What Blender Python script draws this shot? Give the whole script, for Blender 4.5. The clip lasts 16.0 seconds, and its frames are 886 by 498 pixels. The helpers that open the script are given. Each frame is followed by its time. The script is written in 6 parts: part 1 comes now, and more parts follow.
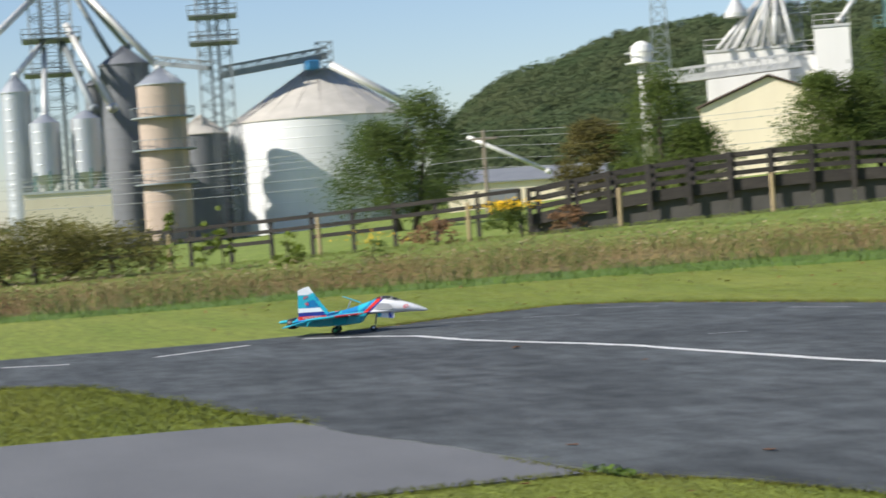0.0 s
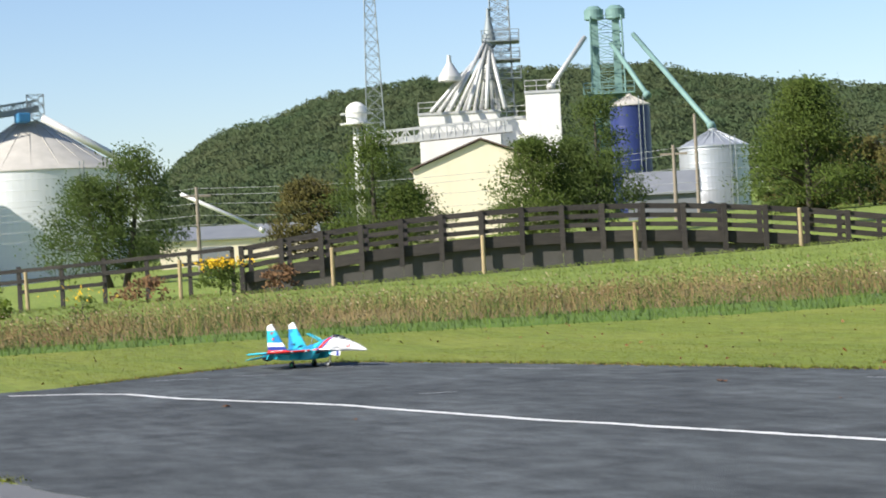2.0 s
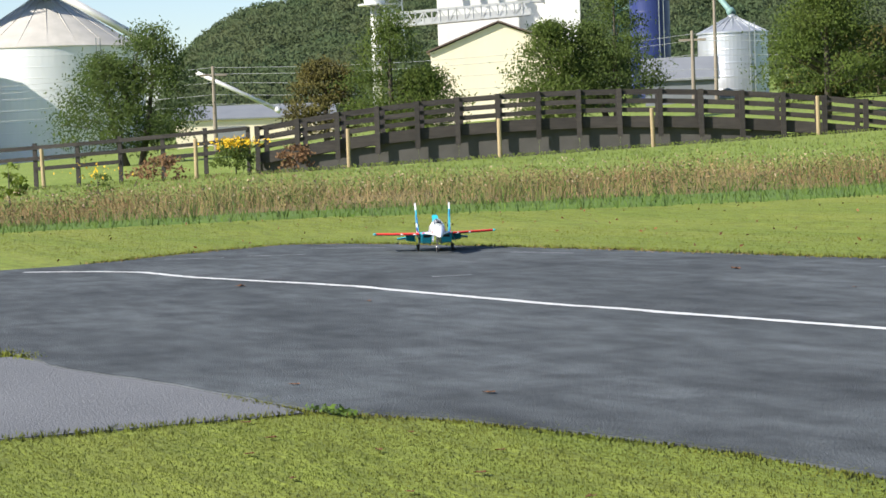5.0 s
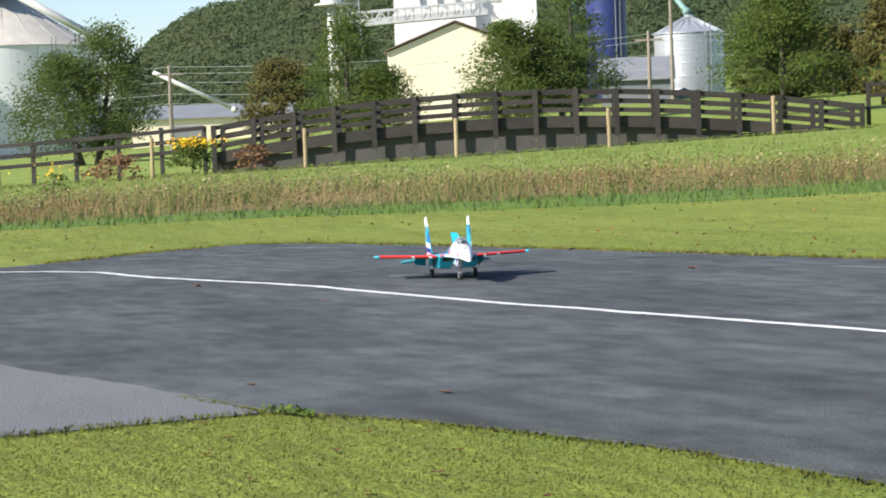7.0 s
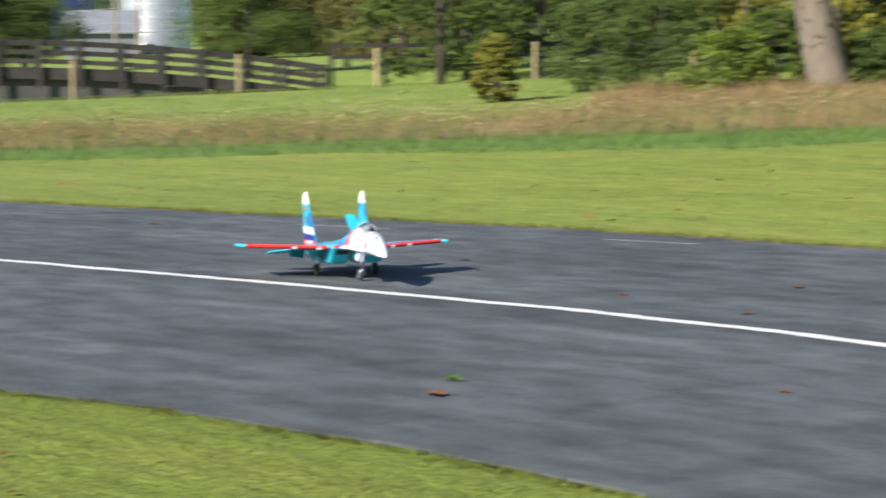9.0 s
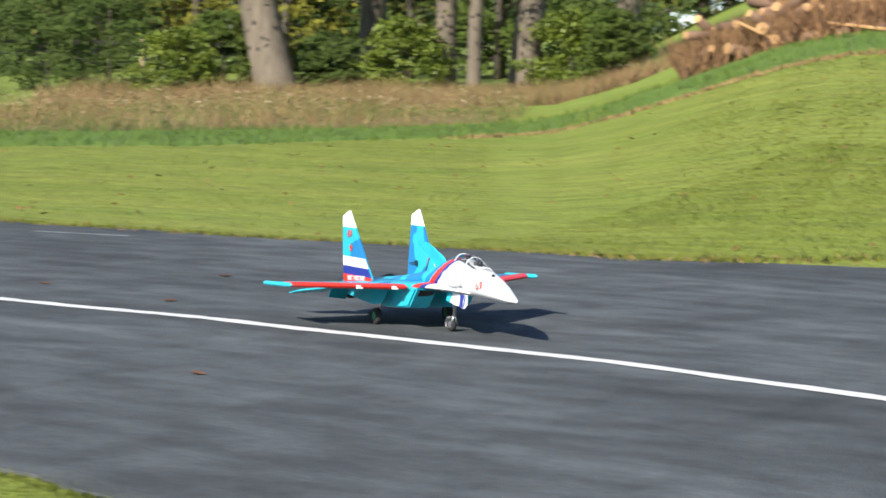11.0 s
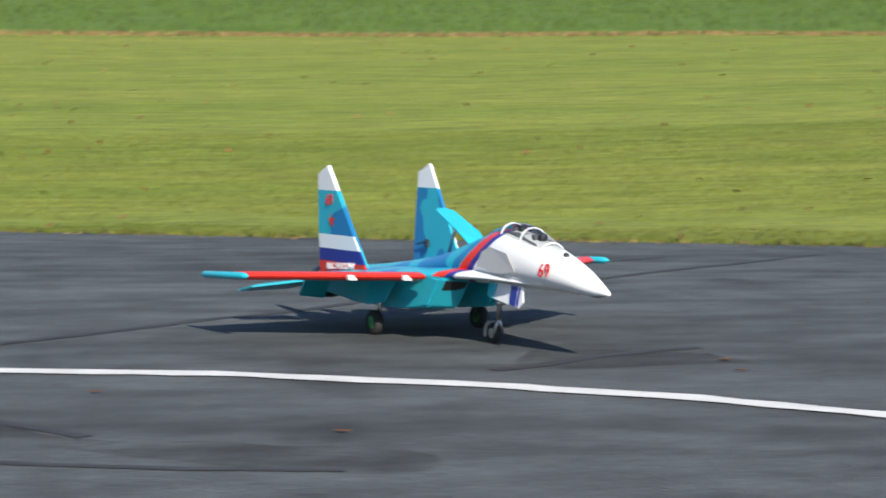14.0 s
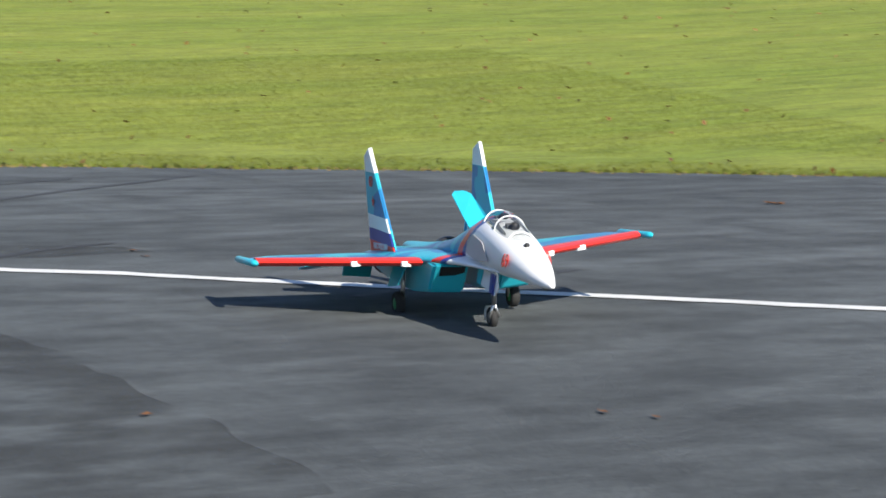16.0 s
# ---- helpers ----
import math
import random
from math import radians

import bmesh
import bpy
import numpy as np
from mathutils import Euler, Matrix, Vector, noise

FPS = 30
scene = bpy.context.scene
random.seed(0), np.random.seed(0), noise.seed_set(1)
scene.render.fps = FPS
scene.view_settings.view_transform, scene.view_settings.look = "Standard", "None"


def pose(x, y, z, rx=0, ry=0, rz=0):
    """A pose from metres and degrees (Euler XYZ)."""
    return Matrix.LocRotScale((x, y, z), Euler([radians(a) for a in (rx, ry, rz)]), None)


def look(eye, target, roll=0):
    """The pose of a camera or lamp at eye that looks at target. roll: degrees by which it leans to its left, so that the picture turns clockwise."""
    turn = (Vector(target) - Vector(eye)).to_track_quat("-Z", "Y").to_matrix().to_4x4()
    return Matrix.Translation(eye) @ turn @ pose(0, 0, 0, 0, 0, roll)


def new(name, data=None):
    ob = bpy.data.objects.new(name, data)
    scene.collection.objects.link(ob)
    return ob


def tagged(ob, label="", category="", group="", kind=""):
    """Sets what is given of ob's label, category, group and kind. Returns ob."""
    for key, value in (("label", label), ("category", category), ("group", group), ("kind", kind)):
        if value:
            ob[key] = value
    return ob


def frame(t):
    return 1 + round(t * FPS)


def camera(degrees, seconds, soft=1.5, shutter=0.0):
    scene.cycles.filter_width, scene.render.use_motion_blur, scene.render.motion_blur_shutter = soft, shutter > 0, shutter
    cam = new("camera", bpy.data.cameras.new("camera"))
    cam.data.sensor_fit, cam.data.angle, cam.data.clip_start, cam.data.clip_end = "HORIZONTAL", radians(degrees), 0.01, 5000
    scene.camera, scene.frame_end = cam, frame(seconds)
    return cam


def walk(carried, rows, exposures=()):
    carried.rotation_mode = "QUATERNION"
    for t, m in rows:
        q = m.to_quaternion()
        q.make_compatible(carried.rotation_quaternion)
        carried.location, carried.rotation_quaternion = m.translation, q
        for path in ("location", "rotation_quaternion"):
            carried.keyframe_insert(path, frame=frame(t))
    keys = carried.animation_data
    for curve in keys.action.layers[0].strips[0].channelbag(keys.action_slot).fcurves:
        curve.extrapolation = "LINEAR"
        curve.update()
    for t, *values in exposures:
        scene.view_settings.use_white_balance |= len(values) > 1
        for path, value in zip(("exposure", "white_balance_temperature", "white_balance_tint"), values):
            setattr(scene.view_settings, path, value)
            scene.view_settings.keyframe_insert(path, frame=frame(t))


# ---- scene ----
cam = camera(23.38, 16.0, soft=1.6, shutter=0.5)


def aim(x, y, z, yaw, pitch, roll):
    """A camera pose: yaw in degrees clockwise from +Y, pitch upwards."""
    a, b = radians(yaw), radians(pitch)
    way = Vector((math.sin(a) * math.cos(b), math.cos(a) * math.cos(b), math.sin(b)))
    return look((x, y, z), Vector((x, y, z)) + way * 10, roll)


PATH = [
    (0.00, aim(0.00, 0.00, 1.60, -72.73, -0.96, -3.83)),
    (0.20, aim(0.00, 0.00, 1.60, -71.45, -0.88, -3.79)),
    (0.50, aim(0.00, 0.00, 1.60, -70.35, -0.81, -3.79)),
    (1.00, aim(0.00, 0.00, 1.60, -69.04, -1.03, -3.43)),
    (1.50, aim(0.00, 0.00, 1.60, -67.95, -1.08, -3.22)),
    (1.60, aim(0.00, 0.00, 1.60, -67.21, -0.89, -3.15)),
    (2.00, aim(0.00, 0.00, 1.60, -64.97, 0.17, -2.94)),
    (2.50, aim(0.00, 0.00, 1.60, -64.42, -1.46, -2.59)),
    (3.00, aim(0.00, 0.00, 1.60, -65.10, -1.46, -2.19)),
    (3.50, aim(0.00, 0.00, 1.60, -64.86, -2.72, -1.98)),
    (4.00, aim(0.00, 0.00, 1.60, -65.55, -3.20, -1.95)),
    (4.20, aim(0.00, 0.00, 1.60, -65.48, -2.72, -1.96)),
    (6.30, aim(0.00, 0.00, 1.60, -65.37, -3.63, -2.29)),
    (6.50, aim(0.00, 0.00, 1.60, -65.20, -3.69, -2.18)),
    (6.80, aim(0.00, 0.00, 1.60, -64.76, -3.35, -2.11)),
    (7.00, aim(0.00, 0.00, 1.60, -64.36, -2.99, -2.06)),
    (7.50, aim(0.00, 0.00, 1.60, -62.71, -3.38, -1.88)),
    (8.00, aim(0.00, 0.00, 1.60, -59.22, -3.87, -1.46)),
    (8.20, aim(0.00, 0.00, 1.60, -56.80, -4.34, -1.20)),
    (8.50, aim(0.00, 0.00, 1.60, -54.93, -4.58, -1.00)),
    (9.00, aim(0.00, 0.00, 1.60, -50.06, -4.44, -0.21)),
    (9.50, aim(0.00, 0.00, 1.60, -44.37, -4.07, 0.23)),
    (9.60, aim(0.00, 0.00, 1.60, -44.09, -4.03, 0.31)),
    (10.00, aim(0.00, 0.00, 1.60, -42.33, -4.33, 0.67)),
    (10.20, aim(0.00, 0.00, 1.60, -41.04, -4.38, 0.88)),
    (11.25, aim(-0.04, 0.55, 1.36, -33.50, -4.10, 0.75)),
    (12.30, aim(-0.08, 1.14, 1.09, -20.68, -3.50, 0.47)),
    (12.50, aim(0.05, 1.07, 1.07, -16.34, -3.30, 0.69)),
    (13.00, aim(-0.05, 1.26, 0.99, -6.58, -3.65, 0.38)),
    (13.50, aim(-0.03, 1.30, 0.94, 6.37, -3.90, 0.75)),
    (14.00, aim(0.03, 1.06, 0.91, 11.87, -3.61, 0.39)),
    (14.50, aim(-0.01, 0.53, 0.91, 18.50, -3.17, -0.44)),
    (15.00, aim(-0.27, -0.37, 0.98, 22.42, -4.00, 0.57)),
    (15.50, aim(-0.97, -1.53, 1.12, 25.40, -5.02, 0.94)),
    (16.00, aim(-1.23, -2.06, 1.13, 28.47, -5.53, 0.97)),
]
walk(cam, PATH, [(0.0, 0.55), (1.0, 0.66), (2.0, 0.78), (3.0, 0.84), (6.5, 0.90), (8.5, 0.94), (10.0, 0.88), (12.5, 0.84), (13.0, 0.70), (13.5, 0.60), (14.5, 0.58), (15.5, 0.68), (16.0, 0.78)])

# ---- world and sun ----
SUN_AZ, SUN_EL = 176.0, 34.5      # where the sun stands, clockwise from +Y
world = bpy.data.worlds.new("sky")
scene.world = world
world.use_nodes = True
wn = world.node_tree.nodes
sky = wn.new("ShaderNodeTexSky")
sky.sky_type = "NISHITA"
sky.sun_disc = False
sky.sun_elevation, sky.sun_rotation = radians(SUN_EL), radians(SUN_AZ)
sky.air_density, sky.dust_density, sky.ozone_density = 1.0, 0.3, 1.6
wn["Background"].inputs["Strength"].default_value = 0.102
tint = wn.new("ShaderNodeMix")
tint.data_type, tint.blend_type = "RGBA", "MULTIPLY"
tint.inputs["Factor"].default_value = 1.0
tint.inputs["B"].default_value = (0.74, 0.78, 0.90, 1)
world.node_tree.links.new(sky.outputs[0], tint.inputs["A"])
world.node_tree.links.new(tint.outputs["Result"], wn["Background"].inputs["Color"])
lamp = bpy.data.lights.new("sun", "SUN")
lamp.energy, lamp.angle, lamp.color = 4.8, radians(0.55), (1.0, 0.94, 0.84)
sun = new("sun", lamp)
sa, se = radians(SUN_AZ), radians(SUN_EL)
sun.matrix_world = look((math.sin(sa) * math.cos(se) * 50, math.cos(sa) * math.cos(se) * 50, math.sin(se) * 50), (0, 0, 0))


# ---- materials ----
def mat(name, color, rough=0.6, metal=0.0, second=None, scale=3.0, detail=4.0, bump=0.0, bump_scale=40.0, island=0.0, objrand=0.0, spec=0.4, translucent=0.0, stretch=None, sharp=0.25, soft_up=0.0):
    """A principled material: two colours mixed by noise, jitter per island or object, fine bump."""
    m = bpy.data.materials.new(name)
    m.use_nodes = True
    nt = m.node_tree
    n, l = nt.nodes, nt.links
    b = n["Principled BSDF"]
    b.inputs["Roughness"].default_value = rough
    b.inputs["Metallic"].default_value = metal
    b.inputs["Specular IOR Level"].default_value = spec
    co = n.new("ShaderNodeTexCoord")
    src = co.outputs["Object"]
    if stretch:
        mp = n.new("ShaderNodeMapping")
        mp.inputs["Scale"].default_value = stretch
        l.new(src, mp.inputs["Vector"])
        src = mp.outputs[0]
    col = None
    base = n.new("ShaderNodeRGB")
    base.outputs[0].default_value = (*color, 1)
    col = base.outputs[0]
    if second:
        t = n.new("ShaderNodeTexNoise")
        t.inputs["Scale"].default_value, t.inputs["Detail"].default_value = scale, detail
        t.inputs["Roughness"].default_value = 0.6
        l.new(src, t.inputs["Vector"])
        r = n.new("ShaderNodeValToRGB")
        r.color_ramp.elements[0].position, r.color_ramp.elements[1].position = 0.5 - sharp, 0.5 + sharp
        r.color_ramp.elements[0].color, r.color_ramp.elements[1].color = (*color, 1), (*second, 1)
        l.new(t.outputs["Fac"], r.inputs["Fac"])
        col = r.outputs["Color"]
    if island or objrand:
        g = n.new("ShaderNodeNewGeometry") if island else n.new("ShaderNodeObjectInfo")
        mr = n.new("ShaderNodeMapRange")
        amount = island or objrand
        mr.inputs["To Min"].default_value, mr.inputs["To Max"].default_value = 1 - amount, 1 + amount
        l.new(g.outputs["Random Per Island" if island else "Random"], mr.inputs["Value"])
        mul = n.new("ShaderNodeMix")
        mul.data_type, mul.blend_type = "RGBA", "MULTIPLY"
        mul.inputs["Factor"].default_value = 1.0
        l.new(col, mul.inputs["A"])
        l.new(mr.outputs[0], mul.inputs["B"])
        col = mul.outputs["Result"]
    l.new(col, b.inputs["Base Color"])
    if bump:
        t2 = n.new("ShaderNodeTexNoise")
        t2.inputs["Scale"].default_value, t2.inputs["Detail"].default_value = bump_scale, 5
        l.new(src, t2.inputs["Vector"])
        bp = n.new("ShaderNodeBump")
        bp.inputs["Strength"].default_value, bp.inputs["Distance"].default_value = bump, 0.02
        l.new(t2.outputs["Fac"], bp.inputs["Height"])
        l.new(bp.outputs[0], b.inputs["Normal"])
    # bends shading normals upwards so blades and leaves look evenly, more brightly lit
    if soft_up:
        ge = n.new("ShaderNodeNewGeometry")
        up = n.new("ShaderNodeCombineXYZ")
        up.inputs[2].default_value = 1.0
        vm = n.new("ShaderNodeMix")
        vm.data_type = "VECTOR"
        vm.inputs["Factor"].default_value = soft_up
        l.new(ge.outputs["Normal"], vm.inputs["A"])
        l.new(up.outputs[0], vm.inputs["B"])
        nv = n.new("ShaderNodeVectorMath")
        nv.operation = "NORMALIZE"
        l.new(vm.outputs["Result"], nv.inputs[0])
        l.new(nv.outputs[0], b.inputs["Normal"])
    if translucent:
        tr = n.new("ShaderNodeBsdfTranslucent")
        l.new(col, tr.inputs["Color"])
        mx = n.new("ShaderNodeMixShader")
        mx.inputs[0].default_value = translucent
        l.new(b.outputs[0], mx.inputs[1])
        l.new(tr.outputs[0], mx.inputs[2])
        l.new(mx.outputs[0], n["Material Output"].inputs["Surface"])
    return m




def turf_mat():
    """Mown turf near the runway, brighter uncut meadow farther off, with mowing streaks and blotches."""
    m = mat("mown_turf", (0.125, 0.176, 0.015), 0.9, second=(0.21, 0.232, 0.034), scale=0.8, detail=10, bump=0.6, bump_scale=30, stretch=(0.13, 1.0, 1))
    n, l = m.node_tree.nodes, m.node_tree.links
    b = n["Principled BSDF"]
    near = b.inputs["Base Color"].links[0].from_socket
    co = n.new("ShaderNodeTexCoord")
    off = n.new("ShaderNodeVectorMath")
    off.operation = "ADD"
    off.inputs[1].default_value = (2.0, -4.0, 0)
    l.new(co.outputs["Object"], off.inputs[0])
    ln = n.new("ShaderNodeVectorMath")
    ln.operation = "LENGTH"
    l.new(off.outputs[0], ln.inputs[0])
    mr = n.new("ShaderNodeMapRange")
    mr.inputs["From Min"].default_value, mr.inputs["From Max"].default_value = 42, 47
    l.new(ln.outputs["Value"], mr.inputs["Value"])
    nz = n.new("ShaderNodeTexNoise")
    nz.inputs["Scale"].default_value, nz.inputs["Detail"].default_value = 0.5, 9
    l.new(co.outputs["Object"], nz.inputs["Vector"])
    r = n.new("ShaderNodeValToRGB")
    r.color_ramp.elements[0].position, r.color_ramp.elements[1].position = 0.3, 0.7
    r.color_ramp.elements[0].color, r.color_ramp.elements[1].color = (0.14, 0.20, 0.022, 1), (0.205, 0.255, 0.045, 1)
    l.new(nz.outputs["Fac"], r.inputs["Fac"])
    mx = n.new("ShaderNodeMix")
    mx.data_type = "RGBA"
    l.new(mr.outputs[0], mx.inputs["Factor"])
    l.new(near, mx.inputs["A"])
    l.new(r.outputs["Color"], mx.inputs["B"])
    fine = n.new("ShaderNodeTexNoise")
    fine.inputs["Scale"].default_value, fine.inputs["Detail"].default_value = 22, 4
    l.new(co.outputs["Object"], fine.inputs["Vector"])
    fr = n.new("ShaderNodeMapRange")
    fr.inputs["From Min"].default_value, fr.inputs["From Max"].default_value = 0.3, 0.7
    fr.inputs["To Min"].default_value, fr.inputs["To Max"].default_value = 0.72, 1.25
    l.new(fine.outputs["Fac"], fr.inputs["Value"])
    mul = n.new("ShaderNodeMix")
    mul.data_type, mul.blend_type = "RGBA", "MULTIPLY"
    mul.inputs["Factor"].default_value = 1.0
    l.new(mx.outputs["Result"], mul.inputs["A"])
    l.new(fr.outputs[0], mul.inputs["B"])
    mp = n.new("ShaderNodeMapping")
    mp.inputs["Scale"].default_value = (1.3, 6.5, 1)
    l.new(co.outputs["Object"], mp.inputs["Vector"])
    tuft = n.new("ShaderNodeTexNoise")
    tuft.inputs["Scale"].default_value, tuft.inputs["Detail"].default_value = 1.0, 6
    l.new(mp.outputs[0], tuft.inputs["Vector"])
    tr = n.new("ShaderNodeMapRange")
    tr.inputs["From Min"].default_value, tr.inputs["From Max"].default_value = 0.32, 0.68
    tr.inputs["To Min"].default_value, tr.inputs["To Max"].default_value = 0.76, 1.20
    l.new(tuft.outputs["Fac"], tr.inputs["Value"])
    mul2 = n.new("ShaderNodeMix")
    mul2.data_type, mul2.blend_type = "RGBA", "MULTIPLY"
    mul2.inputs["Factor"].default_value = 1.0
    l.new(mul.outputs["Result"], mul2.inputs["A"])
    l.new(tr.outputs[0], mul2.inputs["B"])
    l.new(mul2.outputs["Result"], b.inputs["Base Color"])
    return m


def weather(m):
    """Adds broad dark stains and fine pale scuffs drawn out along the runway."""
    n, l = m.node_tree.nodes, m.node_tree.links
    b = n["Principled BSDF"]
    col = b.inputs["Base Color"].links[0].from_socket
    co = n.new("ShaderNodeTexCoord")
    for stretch, lo, hi, dark, light in (((0.30, 0.60, 1), 0.38, 0.56, 0.80, 1.03), ((1.7, 3.6, 1), 0.36, 0.64, 0.76, 1.22), ((14, 40, 1), 0.30, 0.70, 0.82, 1.16), ((2.2, 0.9, 1), 0.34, 0.46, 0.80, 1.0)):
        mp = n.new("ShaderNodeMapping")
        mp.inputs["Scale"].default_value = stretch
        mp.inputs["Rotation"].default_value = (0, 0, 0.12)
        l.new(co.outputs["Object"], mp.inputs["Vector"])
        t = n.new("ShaderNodeTexNoise")
        t.inputs["Scale"].default_value, t.inputs["Detail"].default_value = 1.0, 5
        l.new(mp.outputs[0], t.inputs["Vector"])
        r = n.new("ShaderNodeMapRange")
        r.inputs["From Min"].default_value, r.inputs["From Max"].default_value = lo, hi
        r.inputs["To Min"].default_value, r.inputs["To Max"].default_value = dark, light
        l.new(t.outputs["Fac"], r.inputs["Value"])
        mul = n.new("ShaderNodeMix")
        mul.data_type, mul.blend_type = "RGBA", "MULTIPLY"
        mul.inputs["Factor"].default_value = 1.0
        l.new(col, mul.inputs["A"])
        l.new(r.outputs[0], mul.inputs["B"])
        col = mul.outputs["Result"]
    l.new(col, b.inputs["Base Color"])


def patchy(m):
    """Lets the surface below show through in ragged, drawn-out patches."""
    n, l = m.node_tree.nodes, m.node_tree.links
    co, mp, t, r = n.new("ShaderNodeTexCoord"), n.new("ShaderNodeMapping"), n.new("ShaderNodeTexNoise"), n.new("ShaderNodeMapRange")
    mp.inputs["Scale"].default_value = (2.2, 3.4, 1)
    t.inputs["Scale"].default_value, t.inputs["Detail"].default_value = 1.0, 7
    r.inputs["From Min"].default_value, r.inputs["From Max"].default_value = 0.40, 0.60
    r.inputs["To Min"].default_value, r.inputs["To Max"].default_value = 0.0, 0.38
    l.new(co.outputs["Object"], mp.inputs["Vector"])
    l.new(mp.outputs[0], t.inputs["Vector"])
    l.new(t.outputs["Fac"], r.inputs["Value"])
    l.new(r.outputs[0], n["Principled BSDF"].inputs["Alpha"])


M_TURF = turf_mat()
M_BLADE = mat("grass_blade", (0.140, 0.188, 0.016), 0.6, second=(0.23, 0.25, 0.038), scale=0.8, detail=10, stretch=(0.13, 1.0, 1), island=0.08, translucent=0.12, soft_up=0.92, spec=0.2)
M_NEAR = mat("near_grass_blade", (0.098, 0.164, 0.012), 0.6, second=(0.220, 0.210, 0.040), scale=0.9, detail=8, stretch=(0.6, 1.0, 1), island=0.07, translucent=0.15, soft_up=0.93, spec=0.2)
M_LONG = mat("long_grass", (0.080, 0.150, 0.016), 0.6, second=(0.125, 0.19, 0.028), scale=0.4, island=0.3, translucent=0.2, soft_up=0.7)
M_LONG_MAT = mat("long_grass_mat", (0.070, 0.130, 0.014), 0.8, second=(0.115, 0.18, 0.026), scale=1.6, detail=9, bump=1.0, bump_scale=16)
M_TAN_MAT = mat("weed_mat", (0.12, 0.115, 0.035), 0.9, second=(0.23, 0.155, 0.07), scale=0.9, detail=9, bump=1.0, bump_scale=14)
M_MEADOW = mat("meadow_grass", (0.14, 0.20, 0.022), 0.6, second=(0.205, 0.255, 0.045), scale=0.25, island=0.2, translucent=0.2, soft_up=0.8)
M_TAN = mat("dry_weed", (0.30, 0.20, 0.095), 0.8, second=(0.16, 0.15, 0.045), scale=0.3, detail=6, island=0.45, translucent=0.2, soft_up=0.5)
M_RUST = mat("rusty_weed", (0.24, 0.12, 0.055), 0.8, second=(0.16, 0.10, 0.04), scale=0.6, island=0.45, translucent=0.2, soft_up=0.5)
M_SEED = mat("pale_seed_head", (0.45, 0.37, 0.25), 0.9, second=(0.3, 0.22, 0.13), scale=2, island=0.3)
M_GOLD = mat("goldenrod_flower", (0.72, 0.46, 0.012), 0.7, second=(0.6, 0.36, 0.01), scale=4, island=0.25)
M_TARMAC = mat("dark_tarmac", (0.0590, 0.0650, 0.0675), 0.85, second=(0.100, 0.110, 0.114), scale=0.55, detail=12, bump=0.6, bump_scale=60, stretch=(0.6, 1.4, 1), spec=0.25, sharp=0.17)
weather(M_TARMAC)
M_SEAL = mat("crack_sealer", (0.026, 0.026, 0.027), 0.75, second=(0.048, 0.048, 0.050), scale=5, detail=8)
M_STAIN = mat("stained_tarmac", (0.036, 0.038, 0.039), 0.85, second=(0.060, 0.063, 0.065), scale=1.8, detail=10, bump=0.6, bump_scale=60)
patchy(M_STAIN)
M_OLDTAR = mat("old_grey_tarmac", (0.125, 0.129, 0.136), 0.9, second=(0.170, 0.174, 0.181), scale=0.6, detail=10, bump=0.5, bump_scale=70, stretch=(0.5, 1.2, 1), spec=0.2)
M_PAINTLINE = mat("white_line_paint", (0.72, 0.72, 0.70), 0.7, second=(0.52, 0.52, 0.50), scale=6, detail=8)
M_WORN = mat("worn_line_paint", (0.36, 0.37, 0.38), 0.8, second=(0.16, 0.165, 0.17), scale=9, detail=6)
M_DEADLEAF = mat("fallen_leaf", (0.22, 0.09, 0.03), 0.8, second=(0.12, 0.06, 0.025), scale=8, island=0.5)
M_THATCH = mat("dry_thatch", (0.26, 0.17, 0.07), 0.9, second=(0.17, 0.13, 0.05), scale=5, island=0.4)
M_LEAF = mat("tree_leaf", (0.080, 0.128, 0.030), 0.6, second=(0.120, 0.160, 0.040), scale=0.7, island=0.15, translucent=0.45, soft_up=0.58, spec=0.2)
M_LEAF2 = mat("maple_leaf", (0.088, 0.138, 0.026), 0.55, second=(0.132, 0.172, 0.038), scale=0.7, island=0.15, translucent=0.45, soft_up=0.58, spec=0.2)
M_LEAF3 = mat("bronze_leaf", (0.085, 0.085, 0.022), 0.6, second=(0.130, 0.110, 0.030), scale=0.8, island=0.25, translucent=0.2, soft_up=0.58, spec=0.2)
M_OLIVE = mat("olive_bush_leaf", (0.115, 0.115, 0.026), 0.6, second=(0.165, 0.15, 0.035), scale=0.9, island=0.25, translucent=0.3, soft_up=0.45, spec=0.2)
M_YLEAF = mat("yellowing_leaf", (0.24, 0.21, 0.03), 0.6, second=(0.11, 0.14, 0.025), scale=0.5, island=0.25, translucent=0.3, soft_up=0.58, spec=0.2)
# brighter leaf colour holds the sunlight on the bushes
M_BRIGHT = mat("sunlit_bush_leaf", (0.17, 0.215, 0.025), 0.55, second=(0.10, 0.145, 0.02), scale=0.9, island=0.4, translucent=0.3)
# distance haze is put into this foliage colour as a lighter, bluer green
M_WOODS = mat("hazed_hill_foliage", (0.088, 0.142, 0.066), 0.8, second=(0.142, 0.166, 0.082), scale=0.035, detail=5, island=0.05, translucent=0.36, soft_up=0.72, spec=0.1)
M_BARK = mat("tree_bark", (0.10, 0.080, 0.058), 0.95, second=(0.20, 0.165, 0.12), scale=2.0, bump=1.0, bump_scale=8, stretch=(2, 2, 0.5))
M_BARKDK = mat("dark_bark", (0.055, 0.045, 0.035), 0.95, second=(0.10, 0.085, 0.065), scale=3, bump=1.0, bump_scale=8, stretch=(2, 2, 0.5))
